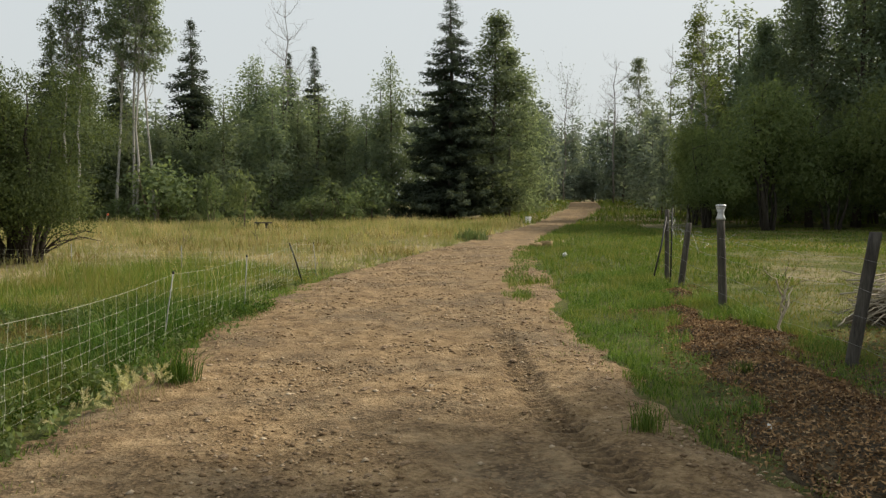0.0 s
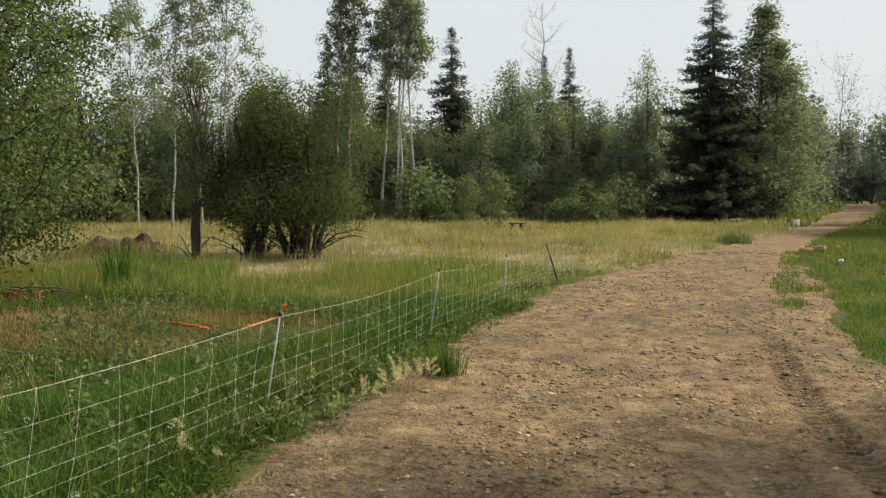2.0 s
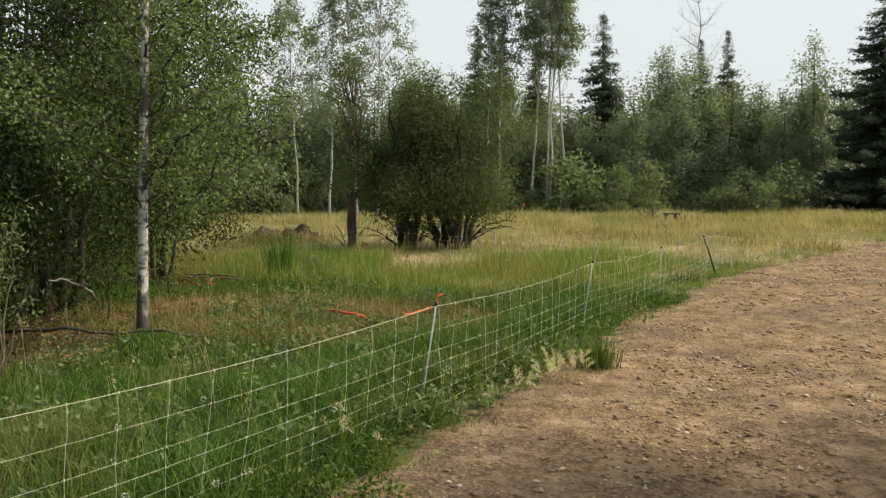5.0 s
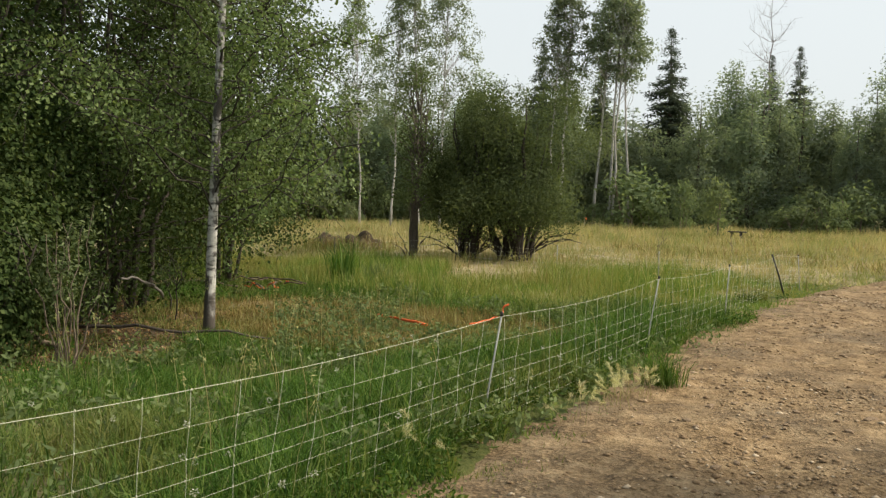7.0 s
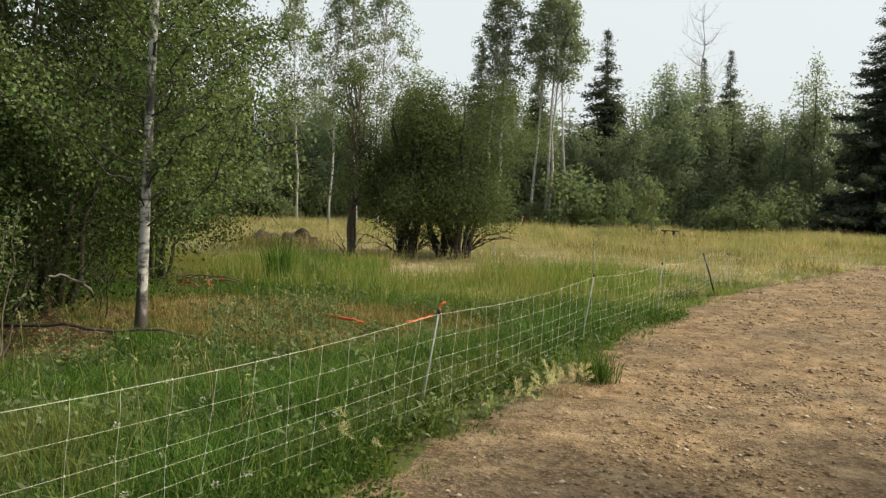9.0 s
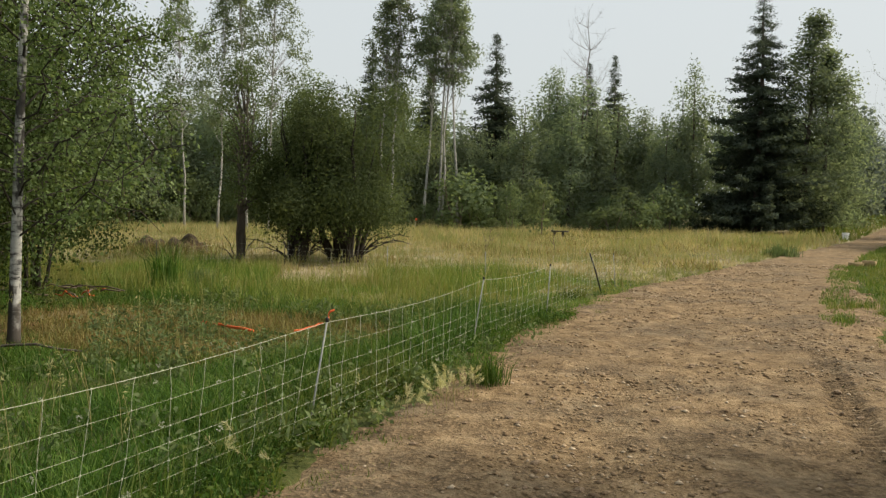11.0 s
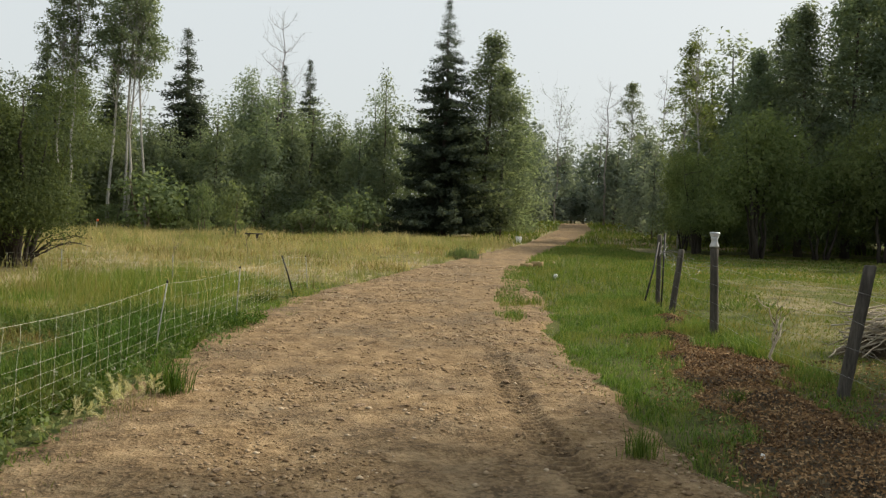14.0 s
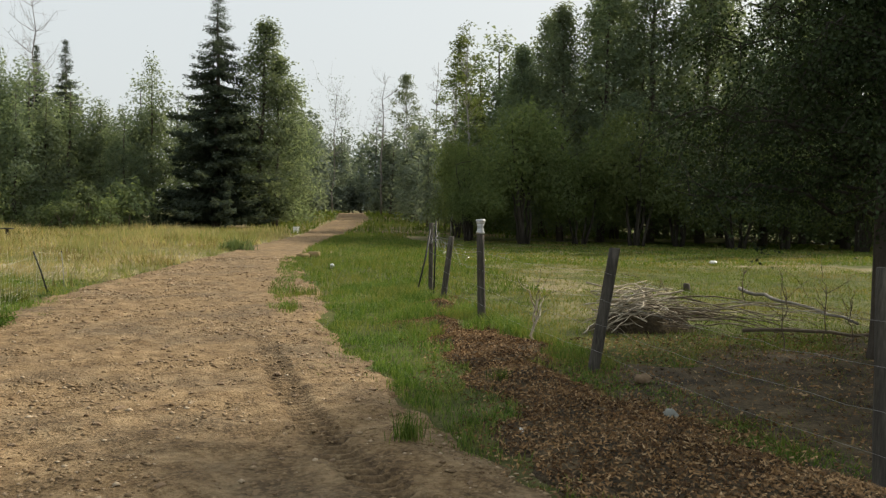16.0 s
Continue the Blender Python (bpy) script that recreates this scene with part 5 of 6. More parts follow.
def seed_stalks():
    """Tall brome stalks with loose heads."""
    q = np.random.default_rng(322)
    g = Geo()
    for i in range(640):
        near = i < 160
        a, b = (q.uniform(-8, -2.75), q.uniform(2.5, 13)) if near else (q.uniform(-20, -2.6), q.uniform(13, 32))
        h = q.uniform(0.4, 0.75)
        z = float(gz(a, b))
        th = q.uniform(0, 6.28)
        tip = np.array([a + np.cos(th) * 0.12, b + np.sin(th) * 0.12, z + h])
        tube(g, [(a, b, z), ((a * 2 + tip[0]) / 3, (b * 2 + tip[1]) / 3, z + h * 0.6), tip], 0.0022 if near else 0.004, 3, False)
        leaves(g, tip + q.normal(size=(9, 3)) * np.array([[0.012, 0.012, 0.05]]), 0.035, 0.008 if near else 0.014, 0.6, None, q)
    ob = new("seed_stalks", g.mesh("seed_stalks", M_DRY))
    return tagged(ob, "thin straw-coloured grass stalks with seed heads", "grass", kind="stuff")


seed_stalks()

# ---------------------------------------------------------------- netting fence
NET_Z = (0.84, 0.665, 0.51, 0.41, 0.305, 0.205, 0.105)


def build_net():
    net = thing("netting_fence", "white electric sheep netting on grey posts", "fence", 0, 0, 0)
    # distance along, x, y, top height at the posts
    ys = np.array([-3.0, 1.6, 5.76, 10.04, 13.28, 17.2, 17.95, 19.25])
    xs = np.array([-3.15, -3.05, -2.92, -2.98, -2.86, -2.9, -2.93, -2.72])
    tops = np.array([0.84, 0.84, 0.84, 0.83, 0.8, 0.74, 0.76, 0.7])
    q = np.random.default_rng(401)

    def top(y):
        k = np.interp(y, ys, tops)
        i = np.clip(np.searchsorted(ys, y) - 1, 0, len(ys) - 2)
        u = (y - ys[i]) / (ys[i + 1] - ys[i])
        return k - 0.05 * np.minimum((ys[i + 1] - ys[i]) / 4.2, 1) * np.sin(np.pi * np.clip(u, 0, 1))

    def place(y, f):
        t = top(y)
        b = float(gz(-2.9, y)) if np.isscalar(y) else gz(np.full_like(y, -2.9), y)
        x = np.interp(y, ys, xs) + 0.05 * (1 - f) * (vnoise(y, f * 0 + f * 3, 0.9, 41) - 0.3)
        return x, b + t * f
    fr_ = [z / 0.84 for z in NET_Z]
    yy = np.linspace(-3.0, 19.25, 220)
    for f in fr_:
        x, z = place(yy, np.full_like(yy, f))
        w = 0.004 * (vnoise(yy, yy * 0, 6, int(f * 100)) - 0.5)
        part("strand", tube(Geo(), np.stack([x + w, yy, z + w], 1), 0.0016 if f > 0.99 else 0.0009, 4), M_NET, net)
    y = -2.9
    while y < 19.2:
        hang = fr_[-1] if q.uniform() > 0.25 else 0.02
        f = np.linspace(1.0, hang, 8)
        o = y + q.normal() * 0.012 - (1 - f) * (0.1 + q.normal() * 0.08)
        x, z = place(o, f)
        g = tube(Geo(), np.stack([x + q.normal(size=8) * 0.004, o, z], 1), 0.0012, 4)
        # knots where the strands cross
        for k in fr_:
            kx, kz = place(np.array([np.interp(-k, -f, o)]), np.array([k]))
            c = np.array([kx[0], np.interp(-k, -f, o), kz[0]])
            tube(g, [c - np.array([0, 0, 0.007]), c, c + np.array([0, 0, 0.007])], (0.002, 0.004, 0.002), 5)
        part("stay", g, M_NET, net)
        y += 0.3 if y < 17.5 else 0.2
    for k, (py, lean) in enumerate(((1.6, 0.0), (5.76, 0.03), (10.04, 0.05), (13.28, -0.02), (19.2, -0.12))):
        px_, h = float(np.interp(py, ys, xs)), float(np.interp(py, ys, tops))
        z0 = float(gz(px_, py))
        post = part("post", tube(Geo(), [(px_ - lean - 0.03, py - 0.2, z0 - 0.1), (px_ - lean * 0.5 - 0.015, py - 0.09, z0 + h * 0.5), (px_, py, z0 + h + 0.01)], 0.0075, 8), M_NETPOST, net, shade=True)
        part("cap", lathe(Geo(), [(0.004, 0), (0.013, 0.004), (0.013, 0.03), (0.006, 0.038)], 10, (px_, py, z0 + h)), M_BLACK, post, "black plastic post cap")
    part("stake", tube(Geo(), [(-2.76, 17.97, -0.1), (-2.9, 17.95, 0.4), (-3.03, 17.92, 0.78)], 0.016, 8), M_BLACK, net, "leaning black metal stake", True)
    # the far side of the paddock, sagging
    bx = np.array([-13.8, -11.0, -8.2, -5.5, -3.9, -2.72])
    by = np.array([18.2, 19.6, 19.6, 18.8, 19.0, 19.25])
    uu = np.linspace(-13.8, -2.72, 130)
    yv = np.interp(uu, bx, by)
    tv = 0.56 + 0.05 * np.sin(uu * 1.5) + 0.12 * smooth((uu + 5) / 2)
    for f in (1.0, 0.78, 0.58, 0.4, 0.22):
        part("strand", tube(Geo(), np.stack([uu, yv, gz(uu, yv) + tv * f], 1), 0.0012, 3), M_NET, net)
    for i, x in enumerate(np.arange(-13.6, -2.9, 0.3)):
        y_, t_ = float(np.interp(x, uu, yv)), float(np.interp(x, uu, tv))
        z0 = float(gz(x, y_))
        part("stay", tube(Geo(), [(x + q.normal() * 0.03, y_, z0 + 0.04), (x + q.normal() * 0.015, y_, z0 + t_ * 0.5), (x, y_, z0 + t_ + 0.05 * (i % 3 == 0))], 0.002, 4), M_NET, net)
    for x in (-13.8, -11.0, -8.2, -5.5):
        y_ = float(np.interp(x, bx, by))
        part("post", tube(Geo(), [(x, y_, float(gz(x, y_)) - 0.1), (x, y_, float(gz(x, y_)) + 0.66)], 0.0095, 6), M_NETPOST if x > -11 else M_BLACK, net)
    return net


build_net()


def ribbon(g, pts, w):
    p = np.array(pts, float)
    n = len(p)
    s = np.array([[0, 0, w / 2]])
    t = np.array([[0.004, 0.0, 0.0]])
    v = np.concatenate([p - s - t, p + s - t, p + s + t, p - s + t])
    f = []
    for i in range(n - 1):
        for a, b in ((0, 1), (1, 2), (2, 3), (3, 0)):
            f.append((a * n + i, a * n + i + 1, b * n + i + 1, b * n + i))
    g.add(v, f)
    return g


tape = Geo()
ribbon(tape, bough((-2.95, 5.75, 0.83), (-3.08, 5.56, 0.79), -0.03, 0.02, 8), 0.012)
ribbon(tape, bough((-2.93, 5.78, 0.85), (-2.9, 5.83, 0.92), 0.1, 0.1, 6), 0.014)
solid("flagging_tape", tape, M_ORANGE, "orange flagging tape tied to the netting", "tape", 0, 0, 0)
solid("orange_pipe", tube(Geo(), bough((-6.8, 9.88, 0.1), (-5.9, 9.68, 0.06), 0.01, 0.006, 10), 0.018, 8), M_ORANGE, "orange plastic tube lying in the grass", "tube", 0, 0, 0, shade=True)
deb = thing("litter_heap", "brown litter heap with orange scraps in grass", "debris", -10.33, 11.57)
q = np.random.default_rng(77)
for i in range(14):
    a = np.array([q.normal() * 0.35, q.normal() * 0.3, q.uniform(0.1, 0.28)])
    b = a + np.array([q.normal() * 0.35, q.normal() * 0.2, q.normal() * 0.03])
    part("scrap", tube(Geo(), bough(a, b, 0.05, 0.04, 5, q), 0.012, 5), M_ORANGE if i % 6 == 0 else M_STICK, deb, "orange scrap" if i % 6 == 0 else "")

# ---------------------------------------------------------------- post and wire fence


def build_wire_fence():
    fence = thing("wire_fence", "weathered round posts strung with rusty wire", "fence", 0, 0, 0)
    # foot, head, radius
    posts = (((4.05, 0.3), (4.05, 0.3), 1.4, 0.062), ((4.16, 4.44), (4.2, 4.55), 1.42, 0.06), ((4.11, 8.62), (4.33, 8.57), 1.34, 0.062), ((4.33, 13.14), (4.28, 13.2), 1.38, 0.062),
             ((4.61, 16.67), (4.78, 16.68), 1.28, 0.058), ((4.95, 18.9), (4.94, 18.95), 1.5, 0.05))
    for k, ((x, y), (hx, hy), h, r) in enumerate(posts):
        z = float(gz(x, y))
        u = np.linspace(0, 1, 9)
        p = np.stack([x + (hx - x) * u, y + (hy - y) * u, z - 0.2 + (h + 0.2) * u], 1)
        rad = r * (1.06 - 0.1 * u) * (1 + 0.03 * np.sin(u * 17 + k))
        p = np.vstack([p, p[-1] + np.array([0, 0, 0.008])])
        part("post", tube(Geo(), p, np.append(rad, rad[-1] * 0.86), 14), M_POST, fence, shade=False)
    part("stake", tube(Geo(), [(4.84, 18.2, -0.1), (4.86, 18.2, 1.5)], 0.018, 6), M_BLACK, fence, "thin dark metal stake")
    part("brace", tube(Geo(), [(4.45, 18.0, 0.1), (4.7, 18.4, 0.75), (4.86, 18.7, 1.3)], 0.02, 6), M_BLACK, fence, "thin dark leaning brace")
    for h in (0.28, 0.55, 0.82, 1.1):
        for a, b in zip(posts[:-1], posts[1:]):
            pa = np.array([a[0][0] + (a[1][0] - a[0][0]) * h / a[2] - a[3], a[0][1], min(h, a[2] - 0.05)])
            pb = np.array([b[0][0] + (b[1][0] - b[0][0]) * h / b[2] - b[3], b[0][1], min(h, b[2] - 0.05)])
            n = 14
            w = bough(pa, pb, -0.012, 0.002, n)
            part("wire", tube(Geo(), w, 0.0014, 4), M_WIRE, fence)
    # loose wire hanging over the leaning post
    for i in range(5):
        a = np.array([4.9, 18.6, 1.45 - 0.12 * i])
        part("wire", tube(Geo(), bough(a, (4.7 + 0.25 * i, 16.6 - 0.2 * i, 0.95 + 0.1 * (i % 2)), -0.1, 0.03, 12), 0.003, 4), M_WIRE, fence)
    return fence


build_wire_fence()
lamp = thing("solar_light", "silver solar light capping the fence post", "lamp", 4.28, 13.2, 1.37)
part("body", lathe(Geo(), [(0.068, 0), (0.07, 0.03), (0.052, 0.06), (0.047, 0.11), (0.062, 0.16)], 18), M_LAMPGREY, lamp, "ribbed silver body", True)
part("lens", lathe(Geo(), [(0.06, 0.16), (0.068, 0.165), (0.07, 0.195), (0.066, 0.2)], 18), M_LENS, lamp, "frosted lens ring", True)
cap = part("cap", lathe(Geo(), [(0.078, 0.2), (0.08, 0.212), (0.07, 0.226), (0.03, 0.232)], 18), M_LAMPGREY, lamp, "round silver cap", True)
part("solar_panel", block(Geo(), -0.032, -0.032, 0.228, 0.032, 0.032, 0.236, 0.004), M_BLACK, cap, "small black solar panel")

# ---------------------------------------------------------------- leaf litter, brush pile and clutter


def build_mulch():
    q = np.random.default_rng(501)
    xs, ys = np.linspace(2.0, 8.0, 100), np.linspace(-3.0, 17.8, 300)
    x, y = np.meshgrid(xs, ys)
    m = mulch_in(x, y)
    z = gz(x, y) - 0.12 + 0.12 * smooth((m + 0.2) / 0.25) + 0.1 * smooth(m / 0.7) * (0.5 + vnoise(x, y, 1.4, 51)) + 0.03 * (vnoise(x, y, 6, 52) - 0.5)
    n, k = x.shape
    i, j = np.meshgrid(np.arange(n - 1), np.arange(k - 1), indexing="ij")
    f = np.stack([i * k + j, i * k + j + 1, (i + 1) * k + j + 1, (i + 1) * k + j], -1).reshape(-1, 4)
    bed = new("leaf_litter_bed", Geo().add(np.stack([x, y, z], -1), f).mesh("leaf_litter_bed", M_SOIL, True))
    tagged(bed, "dark bed of rotting leaves along the fence", "leaf litter", kind="structure")
    xs, ys = np.linspace(3.0, 14.0, 120), np.linspace(-0.5, 12.5, 140)
    x, y = np.meshgrid(xs, ys)
    z = gz(x, y) - 0.05 + 0.065 * smooth((soil_in(x, y) + 0.1) / 0.3) + 0.025 * (vnoise(x, y, 4, 53) - 0.5)
    n, k = x.shape
    i, j = np.meshgrid(np.arange(n - 1), np.arange(k - 1), indexing="ij")
    f = np.stack([i * k + j, i * k + j + 1, (i + 1) * k + j + 1, (i + 1) * k + j], -1).reshape(-1, 4)
    tagged(new("bare_soil", Geo().add(np.stack([x, y, z], -1), f).mesh("bare_soil", M_SOIL, True)), "dark trodden soil under the poplars", "soil", kind="structure")
    cx, cy = scatter(190000, 2.0, 6.5, 1.0, 17.8, lambda a, b: (mulch_in(a, b) > 0.0) | ((mulch_in(a, b) > -0.5) & (b > 2) & (q.uniform(size=len(a)) < 0.16)), q)
    cm = mulch_in(cx, cy)
    cz = gz(cx, cy) + 0.005 + 0.1 * smooth(cm / 0.7) * (0.5 + vnoise(cx, cy, 1.4, 51)) + q.uniform(0, 0.03, len(cx))
    ax = q.normal(size=(len(cx), 3)) * np.array([[1, 1, 0.35]])
    g = leaves(Geo(), np.stack([cx, cy, cz], 1), 0.036, 0.017, 0.0, ax * 1.5, q, True)
    sx, sy = scatter(15000, 3.9, 10.5, 2.0, 11.0, lambda a, b: mulch_in(a, b) < 0.1, q)
    leaves(g, np.stack([sx, sy, gz(sx, sy) + 0.012 + q.uniform(0, 0.02, len(sx))], 1), 0.045, 0.02, 0.0, q.normal(size=(len(sx), 3)) * np.array([[1.5, 1.5, 0.4]]), q)
    tx, ty = scatter(26000, -13, -6, 2, 10, lambda a, b: thicket_in(a, b) > -0.2, q)
    leaves(g, np.stack([tx, ty, gz(tx, ty) + 0.015 + q.uniform(0, 0.03, len(tx))], 1), 0.045, 0.02, 0.0, q.normal(size=(len(tx), 3)) * np.array([[1.5, 1.5, 0.4]]), q, True)
    ob = new("leaf_litter", g.mesh("leaf_litter", M_CHIP))
    tagged(ob, "rust-brown bark chips and dead leaves heaped by fence", "leaf litter", kind="stuff")


build_mulch()


def build_brush_pile():
    q = np.random.default_rng(601)
    pile = thing("brush_pile", "heap of cut bleached branches and twigs in pasture", "brush pile", 6.35, 11.75)
    for i in range(150):
        # cut sticks heaped over one another
        a = q.normal() * 0.3 - 0.15
        l = q.uniform(0.4, 1.15)
        top = 0.62 * math.exp(-((a + 0.15) / 0.42) ** 2)
        z = top * q.uniform(0.15, 1.0) ** 0.6 + 0.02
        th = q.normal() * 0.55 + (0.0 if q.uniform() < 0.7 else 1.3)
        c = np.array([a, q.normal() * 0.22 - 0.25 * (1 - z / 0.7), z])
        d = np.array([math.cos(th), math.sin(th), q.normal() * 0.16 - 0.55 * a]) * l / 2
        p0, p1 = c - d, c + d
        p0[2], p1[2] = max(p0[2], 0.015), max(p1[2], 0.015)
        k = 0.004 + 0.013 * q.uniform() ** 2
        # paler sticks higher up put the pile's lit top into the colour
        part("branch", tube(Geo(), bough(p0, p1, 0.02, 0.012, 6, q), np.linspace(k, k * 0.45, 6), 5), M_PALESTICK if z > 0.26 or i % 4 == 0 else M_STICK, pile)
    for i in range(34):
        # long limbs trailing towards the poplar
        p0 = np.array([q.uniform(-0.5, 0.7), q.normal() * 0.22, q.uniform(0.1, 0.5)])
        p1 = p0 + np.array([q.uniform(0.8, 3.6), -q.uniform(-0.3, 1.6), -p0[2] + q.uniform(0.02, 0.22)])
        k = q.uniform(0.005, 0.015)
        part("branch", tube(Geo(), bough(p0, p1, 0.04, 0.01, 9, q), np.linspace(k, 0.003, 9), 5), M_PALESTICK if i % 3 == 0 else M_STICK, pile)
    for i in range(16):
        p0 = np.array([q.uniform(-0.3, 1.6), q.normal() * 0.25, 0.12])
        p1 = p0 + np.array([q.uniform(-1.3, 0.5), q.normal() * 0.3, q.uniform(0.3, 0.75)])
        part("branch", tube(Geo(), bough(p0, p1, 0.04, 0.03, 6, q), np.linspace(0.008, 0.003, 6), 5), M_STICK, pile)
    # dark mound stands in for the shade among the sticks
    part("shade_core", heap(0.95, 0.5, 0.36, 602), M_SOIL, pile, "dark core standing in for shade inside the heap")
    return pile


def heap(rx, ry, h, seed, n=22):
    """A low rough mound."""
    q = np.random.default_rng(seed)
    r, t = np.meshgrid(np.linspace(0.0, 1, 10), np.arange(n) / n * 2 * np.pi, indexing="ij")
    e = 1 + 0.25 * (vnoise(np.cos(t) * 3, np.sin(t) * 3, 1, seed) - 0.5)
    x, y = np.cos(t) * r * rx * e, np.sin(t) * r * ry * e
    z = h * (1 - r ** 2) * (0.45 + 1.1 * vnoise(x, y, 5, seed + 1)) - 0.06 * r
    i, j = np.meshgrid(np.arange(9), np.arange(n), indexing="ij")
    k = (j + 1) % n
    f = np.stack([i * n + j, (i + 1) * n + j, (i + 1) * n + k, i * n + k], -1).reshape(-1, 4)
    return Geo().add(np.stack([x, y, z], -1), f)


build_brush_pile()
solid("log", tube(Geo(), bough((11.85, 17.5, 0.12), (10.3, 11.9, 0.05), 0.0, 0.006, 12), np.linspace(0.042, 0.024, 12), 9), M_DEADWOOD, "long bleached birch log on the pasture", "log", 0, 0, 0, shade=True)
solid("log", tube(Geo(), bough((7.3, 10.6, 0.16), (9.9, 9.9, 0.06), 0.02, 0.006, 10), np.linspace(0.028, 0.018, 10), 8), M_STICK, "thin brown pole lying by the brush pile", "log", 0, 0, 0, shade=True)
solid("log", tube(Geo(), bough((-9.6, 5.4, 0.2), (-8.0, 5.8, 0.1), 0.03, 0.015, 10), np.linspace(0.05, 0.03, 10), 9), M_STICK, "grey fallen log under the thicket", "log", 0, 0, 0, shade=True)
solid("log", tube(Geo(), bough((-8.9, 6.7, 0.1), (-6.7, 7.6, 0.06), 0.02, 0.006, 10), np.linspace(0.022, 0.012, 10), 8), M_BARK, "thin dead branch on the ground by aspen", "branch", 0, 0, 0, shade=True)
solid("log", tube(Geo(), bough((-8.9, 8.0, 0.35), (-7.9, 6.5, 0.75), 0.05, 0.01, 10), np.linspace(0.02, 0.01, 10), 7), M_DEADWOOD, "bare grey branch leaning from the thicket", "branch", 0, 0, 0, shade=True)


def forked_branch(name, label, x, y, h, mat, seed, n=4, r=0.016):
    q = np.random.default_rng(seed)
    root = thing(name, label, "branch", x, y)
    main = bough((0, 0, -0.05), (q.normal() * 0.06, 0.02, h * 0.6), 0, 0.03, 8, q)
    part("stem", tube(Geo(), main, np.linspace(r, r * 0.6, 8), 7), mat, root, shade=True)
    for i in range(n):
        a = main[q.integers(3, 8)]
        e = a + np.array([q.normal() * 0.3 * h, q.normal() * 0.15, h * q.uniform(0.2, 0.5)])
        part("fork", tube(Geo(), bough(a, e, 0.05, 0.03, 7, q), np.linspace(r * 0.55, r * 0.2, 7), 5), mat, root, shade=True)
    return root


forked_branch("dead_branch", "bleached forked branch stuck in the grass", 4.22, 10.66, 0.95, M_PALESTICK, 611, 5, 0.022)
for i, (x, y, h) in enumerate(((7.0, 9.3, 1.2), (8.3, 10.2, 1.3), (8.1, 9.4, 0.9), (4.7, 11.8, 0.9), (9.6, 14.0, 1.4))):
    forked_branch("sapling", "thin bare brown sapling in the pasture", x, y, h, M_STICK, 620 + i, 5, 0.01)
for i, (x, y, h) in enumerate(((-8.03, 27.3, 0.9), (-10.0, 35.0, 1.1), (-6.2, 30, 0.8), (-14.5, 26.0, 0.9))):
    forked_branch("dry_stalk", "tall dry weed stalk in the field", x, y, h, M_STICK, 630 + i, 4, 0.012)
for i in range(16):
    # bare stems at the foot of the thicket
    a = np.random.default_rng(640 + i)
    forked_branch("dead_sapling", "thin bare sapling at the thicket's foot", a.uniform(-10.5, -8.3), a.uniform(5.2, 9.0), a.uniform(0.9, 1.9), M_STICK if i % 4 == 0 else M_DARKBARK, 640 + i, 6, 0.011)

solid("soil_mound", heap(0.85, 0.7, 0.5, 651), M_SOIL, "brown soil mound in the straw grass", "mound", -16.5, 23.2, group="soil mounds")
solid("soil_mound", heap(0.8, 0.7, 0.4, 653), M_SOIL, "brown soil mound in the straw grass", "mound", -17.8, 23.2, group="soil mounds")
tuft("weed_tuft", "brown dead weeds on the soil mound", -16.5, 22.9, 0.55, 1.1, 700, M_RUSTGRASS, 0.014, 655, 0.9)
tuft("weed_tuft", "brown dead weeds on the soil mound", -17.8, 22.9, 0.5, 1.1, 600, M_RUSTGRASS, 0.014, 656, 0.9)
solid("tree_stump", lathe(Geo(), [(0.11, -0.05), (0.09, 0.05), (0.08, 0.16), (0.07, 0.19)], 12), M_BARK, "small dark stump in the pasture", "stump", 11.33, 18.9)

bucket = thing("bucket", "white plastic bucket at the track's edge", "bucket", 5.75, 58.1)
part("body", lathe(Geo(), [(0.17, 0), (0.18, 0.02), (0.205, 0.42), (0.19, 0.42), (0.17, 0.05)], 20), M_WHITE, bucket, shade=True)
part("rim", lathe(Geo(), [(0.206, 0.39), (0.22, 0.395), (0.22, 0.432), (0.206, 0.438)], 20), M_WHITE, bucket, shade=True)
part("handle", tube(Geo(), [(0.222 * math.cos(a), -0.222 * math.sin(a), 0.41 - 0.12 * math.sin(a)) for a in np.linspace(0, math.pi, 12)], 0.006, 5), M_WIRE, bucket, "thin wire handle")


def timber(x, y, turn, l, w, h, z=0.0):
    g = block(Geo(), -l / 2, -w / 2, 0, l / 2, w / 2, h, 0.015)
    return solid("timber_offcut", g, M_TIMBER, "short split timber offcut at the verge", "timber", x, y, float(gz(x, y)) + z, turn, group="timber offcuts")


timber(3.3, 30.2, 12, 0.42, 0.2, 0.15)
timber(3.7, 30.4, -20, 0.38, 0.24, 0.22)
timber(3.46, 30.65, 40, 0.36, 0.18, 0.16)


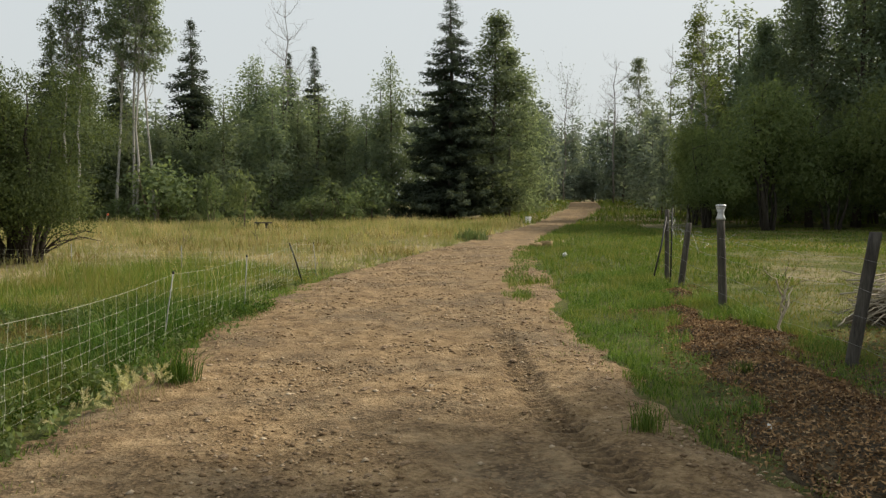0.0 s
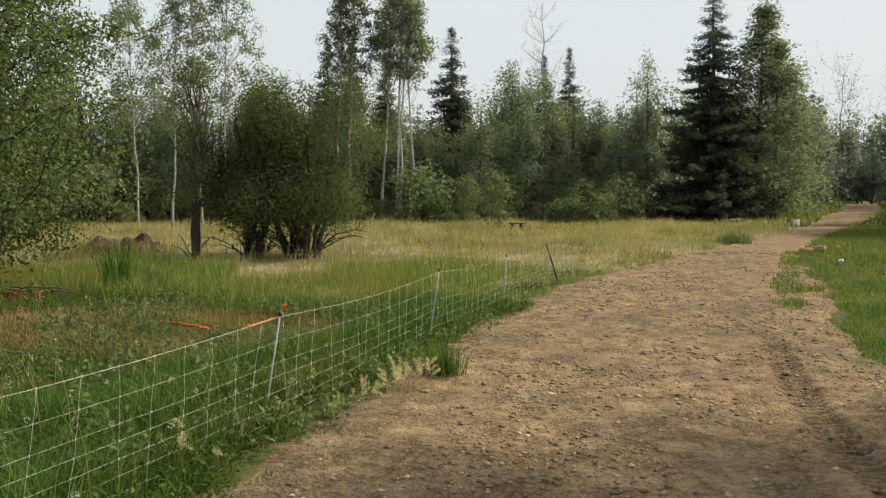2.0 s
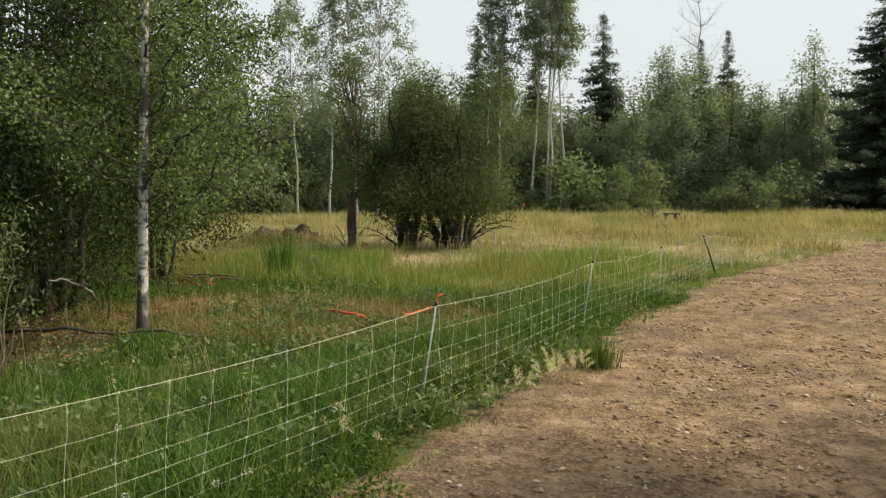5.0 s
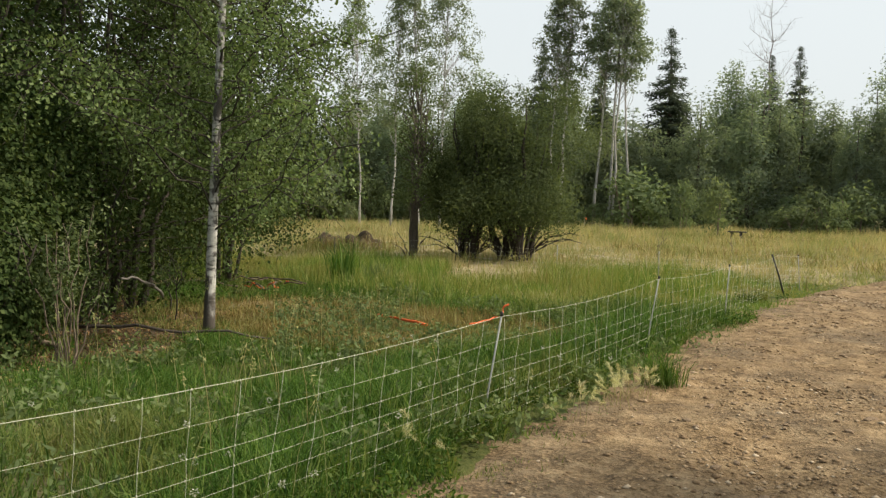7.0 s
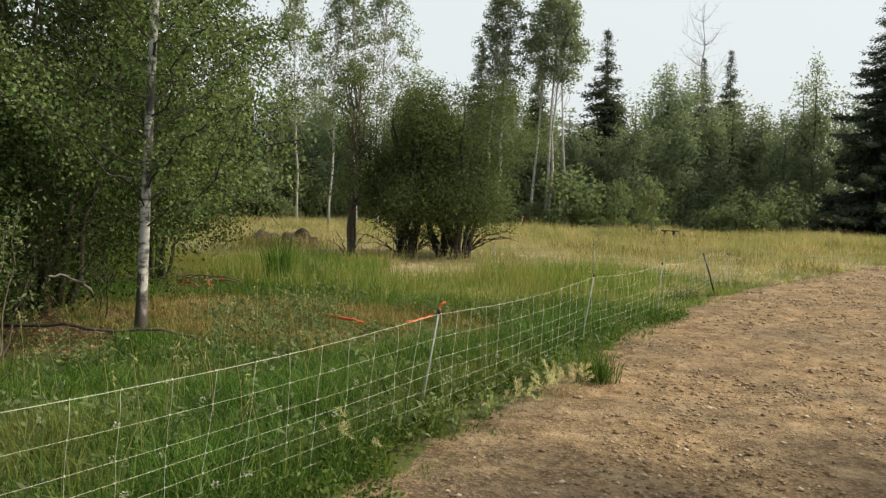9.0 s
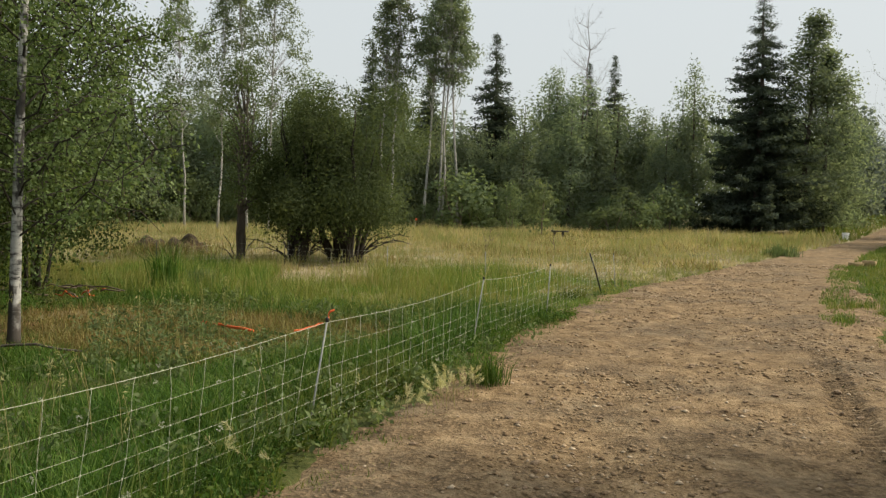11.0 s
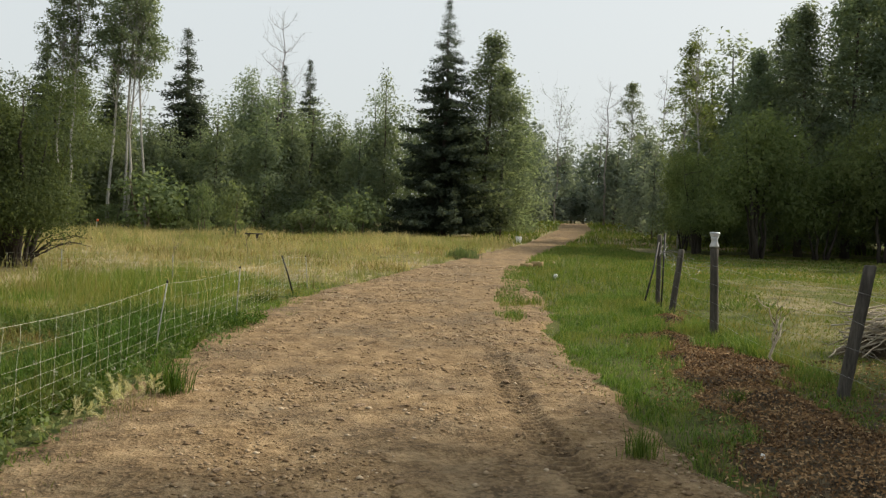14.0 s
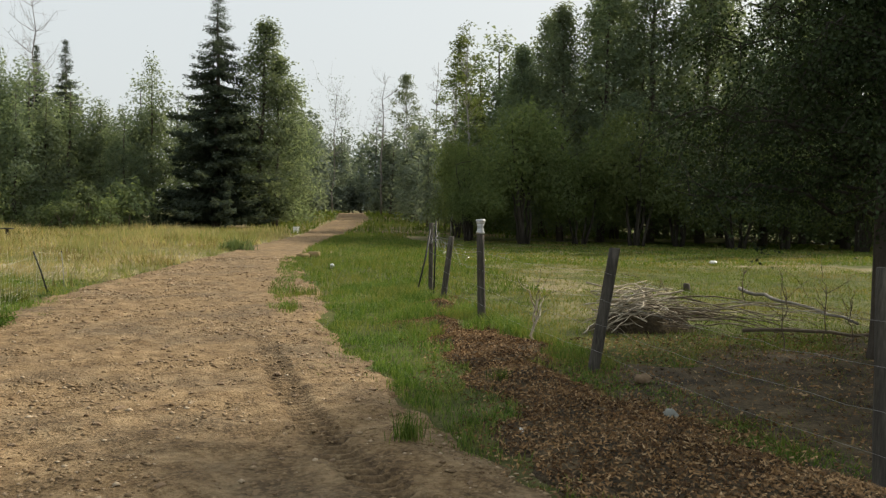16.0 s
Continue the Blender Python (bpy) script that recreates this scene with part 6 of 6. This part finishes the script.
def crumpled(name, label, cat, x, y, rx, ry, h, mat, seed):
    q = np.random.default_rng(seed)
    g = Geo()
    u, v = np.meshgrid(np.linspace(0, np.pi, 9), np.arange(14) / 14 * 2 * np.pi, indexing="ij")
    e = 1 + 0.35 * (q.uniform(size=u.shape) - 0.5)
    e[0], e[-1] = 1, 1
    p = np.stack([rx * np.sin(u) * np.cos(v) * e, ry * np.sin(u) * np.sin(v) * e, h * (0.5 + 0.5 * np.cos(u)) * e + 0.01], -1)
    i, j = np.meshgrid(np.arange(8), np.arange(14), indexing="ij")
    k = (j + 1) % 14
    g.add(p, np.stack([i * 14 + j, (i + 1) * 14 + j, (i + 1) * 14 + k, i * 14 + k], -1).reshape(-1, 4))
    return solid(name, g, mat, label, cat, x, y)


crumpled("paper_scrap", "crumpled white paper scrap on the grass", "litter", 3.59, 25.0, 0.07, 0.05, 0.13, M_WHITE, 701)
crumpled("plastic_bag", "crumpled pale plastic bag in the leaves", "litter", 3.84, 6.45, 0.05, 0.08, 0.1, M_NETPOST, 702)
crumpled("paper_scrap", "small white scrap at the verge", "litter", 2.44, 6.2, 0.015, 0.04, 0.07, M_WHITE, 703)
crumpled("white_tub", "low white tub on the far pasture", "litter", 18.4, 29.0, 0.16, 0.12, 0.14, M_WHITE, 704)
# the first one stands for a dark round clod, in stone material
crumpled("field_stone", "round clod in the leaves", "stone", 4.35, 7.9, 0.09, 0.07, 0.1, M_STONE, 705)
crumpled("field_stone", "pale stones beside the side track", "stone", 14.0, 57.5, 0.25, 0.2, 0.3, M_STONE, 706)
stand = thing("wooden_stand", "small low weathered wooden stand in field", "stand", -9.3, 45.9)
part("top", block(Geo(), -0.45, -0.15, 0.4, 0.45, 0.15, 0.46, 0.01), M_POST, stand)
part("leg", block(Geo(), 0.12, -0.06, -0.05, 0.24, 0.06, 0.4, 0.01), M_POST, stand)
part("leg", block(Geo(), -0.3, -0.06, -0.05, -0.2, 0.06, 0.4, 0.01), M_POST, stand)
flag = thing("marker_flag", "small orange marker flag on a wire", "flag", -17.97, 47.2)
part("wire", tube(Geo(), [(0, 0, -0.05), (0, 0, 0.9)], 0.006, 5), M_WIRE, flag)
part("flag", block(Geo(), 0.0, -0.004, 0.78, 0.11, 0.004, 0.9), M_ORANGE, flag, "orange flag")

# ---------------------------------------------------------------- stones and gravel of the track


def pebble(seed):
    q = np.random.default_rng(seed)
    bm = bmesh.new()
    bmesh.ops.create_icosphere(bm, subdivisions=1, radius=1.0)
    for v in bm.verts:
        v.co *= q.uniform(0.75, 1.15)
        v.co.z *= 0.6
    bmesh.ops.triangulate(bm, faces=bm.faces)
    me = bpy.data.meshes.new("stone")
    bm.to_mesh(me)
    bm.free()
    me.materials.append(M_STONE)
    return me


def road_top(x, y):
    return road_height(np.asarray(x, float), np.asarray(y, float))


def gravel():
    q = np.random.default_rng(801)
    x, y = scatter(36000, -2.6, 3.4, 2.5, 30, lambda a, b: (off_road(a, b) < 0.1) & (q.uniform(size=len(a)) < 0.12 + 0.9 * smooth(vnoise(a, b, 1.3, 81) * 2 - 0.75)) & (q.uniform(size=len(a)) < 7.0 / np.maximum(b, 7)), q)
    n = len(x)
    s = 0.007 + 0.021 * q.uniform(size=n) ** 3 + 0.0007 * y
    base = np.array([[1, 0, 0], [0, 1, 0], [-1, 0, 0], [0, -1, 0], [0, 0, 0.7], [0, 0, -0.5]], float)
    v = base[None] * s[:, None, None] * q.uniform(0.6, 1.4, (n, 6, 3)) * np.array([1, 1, 0.7])
    th = q.uniform(0, 6.28, n)
    c, k = np.cos(th)[:, None], np.sin(th)[:, None]
    v = np.stack([v[..., 0] * c - v[..., 1] * k, v[..., 0] * k + v[..., 1] * c, v[..., 2]], -1)
    v += np.stack([x, y, road_top(x, y) + s * 0.15], 1)[:, None]
    f = np.array([[0, 1, 4], [1, 2, 4], [2, 3, 4], [3, 0, 4], [1, 0, 5], [2, 1, 5], [3, 2, 5], [0, 3, 5]])
    ob = part("gravel", Geo().add(v, None, (np.arange(n)[:, None, None] * 6 + f[None]).reshape(-1, 3)), M_GRAVEL, road)
    ob["kind"] = "stuff"
    shapes = [pebble(810 + i) for i in range(6)]
    sx, sy = scatter(900, -2.3, 1.9, 4.5, 15, lambda a, b: (off_road(a, b) < -0.1) & (q.uniform(size=len(a)) < 0.15 + smooth(vnoise(a, b, 0.9, 82) * 2 - 0.7)), q)
    for i in range(min(280, len(sx))):
        o = new("stone", shapes[i % 6])
        o.parent = road
        s_ = 0.014 + 0.036 * q.uniform() ** 1.9
        o.matrix_basis = Matrix.LocRotScale((sx[i], sy[i], float(road_top(sx[i], sy[i])) + s_ * 0.1), Euler((0, 0, q.uniform(0, 6.28))), (s_, s_ * q.uniform(0.6, 1), s_ * 0.8))


gravel()
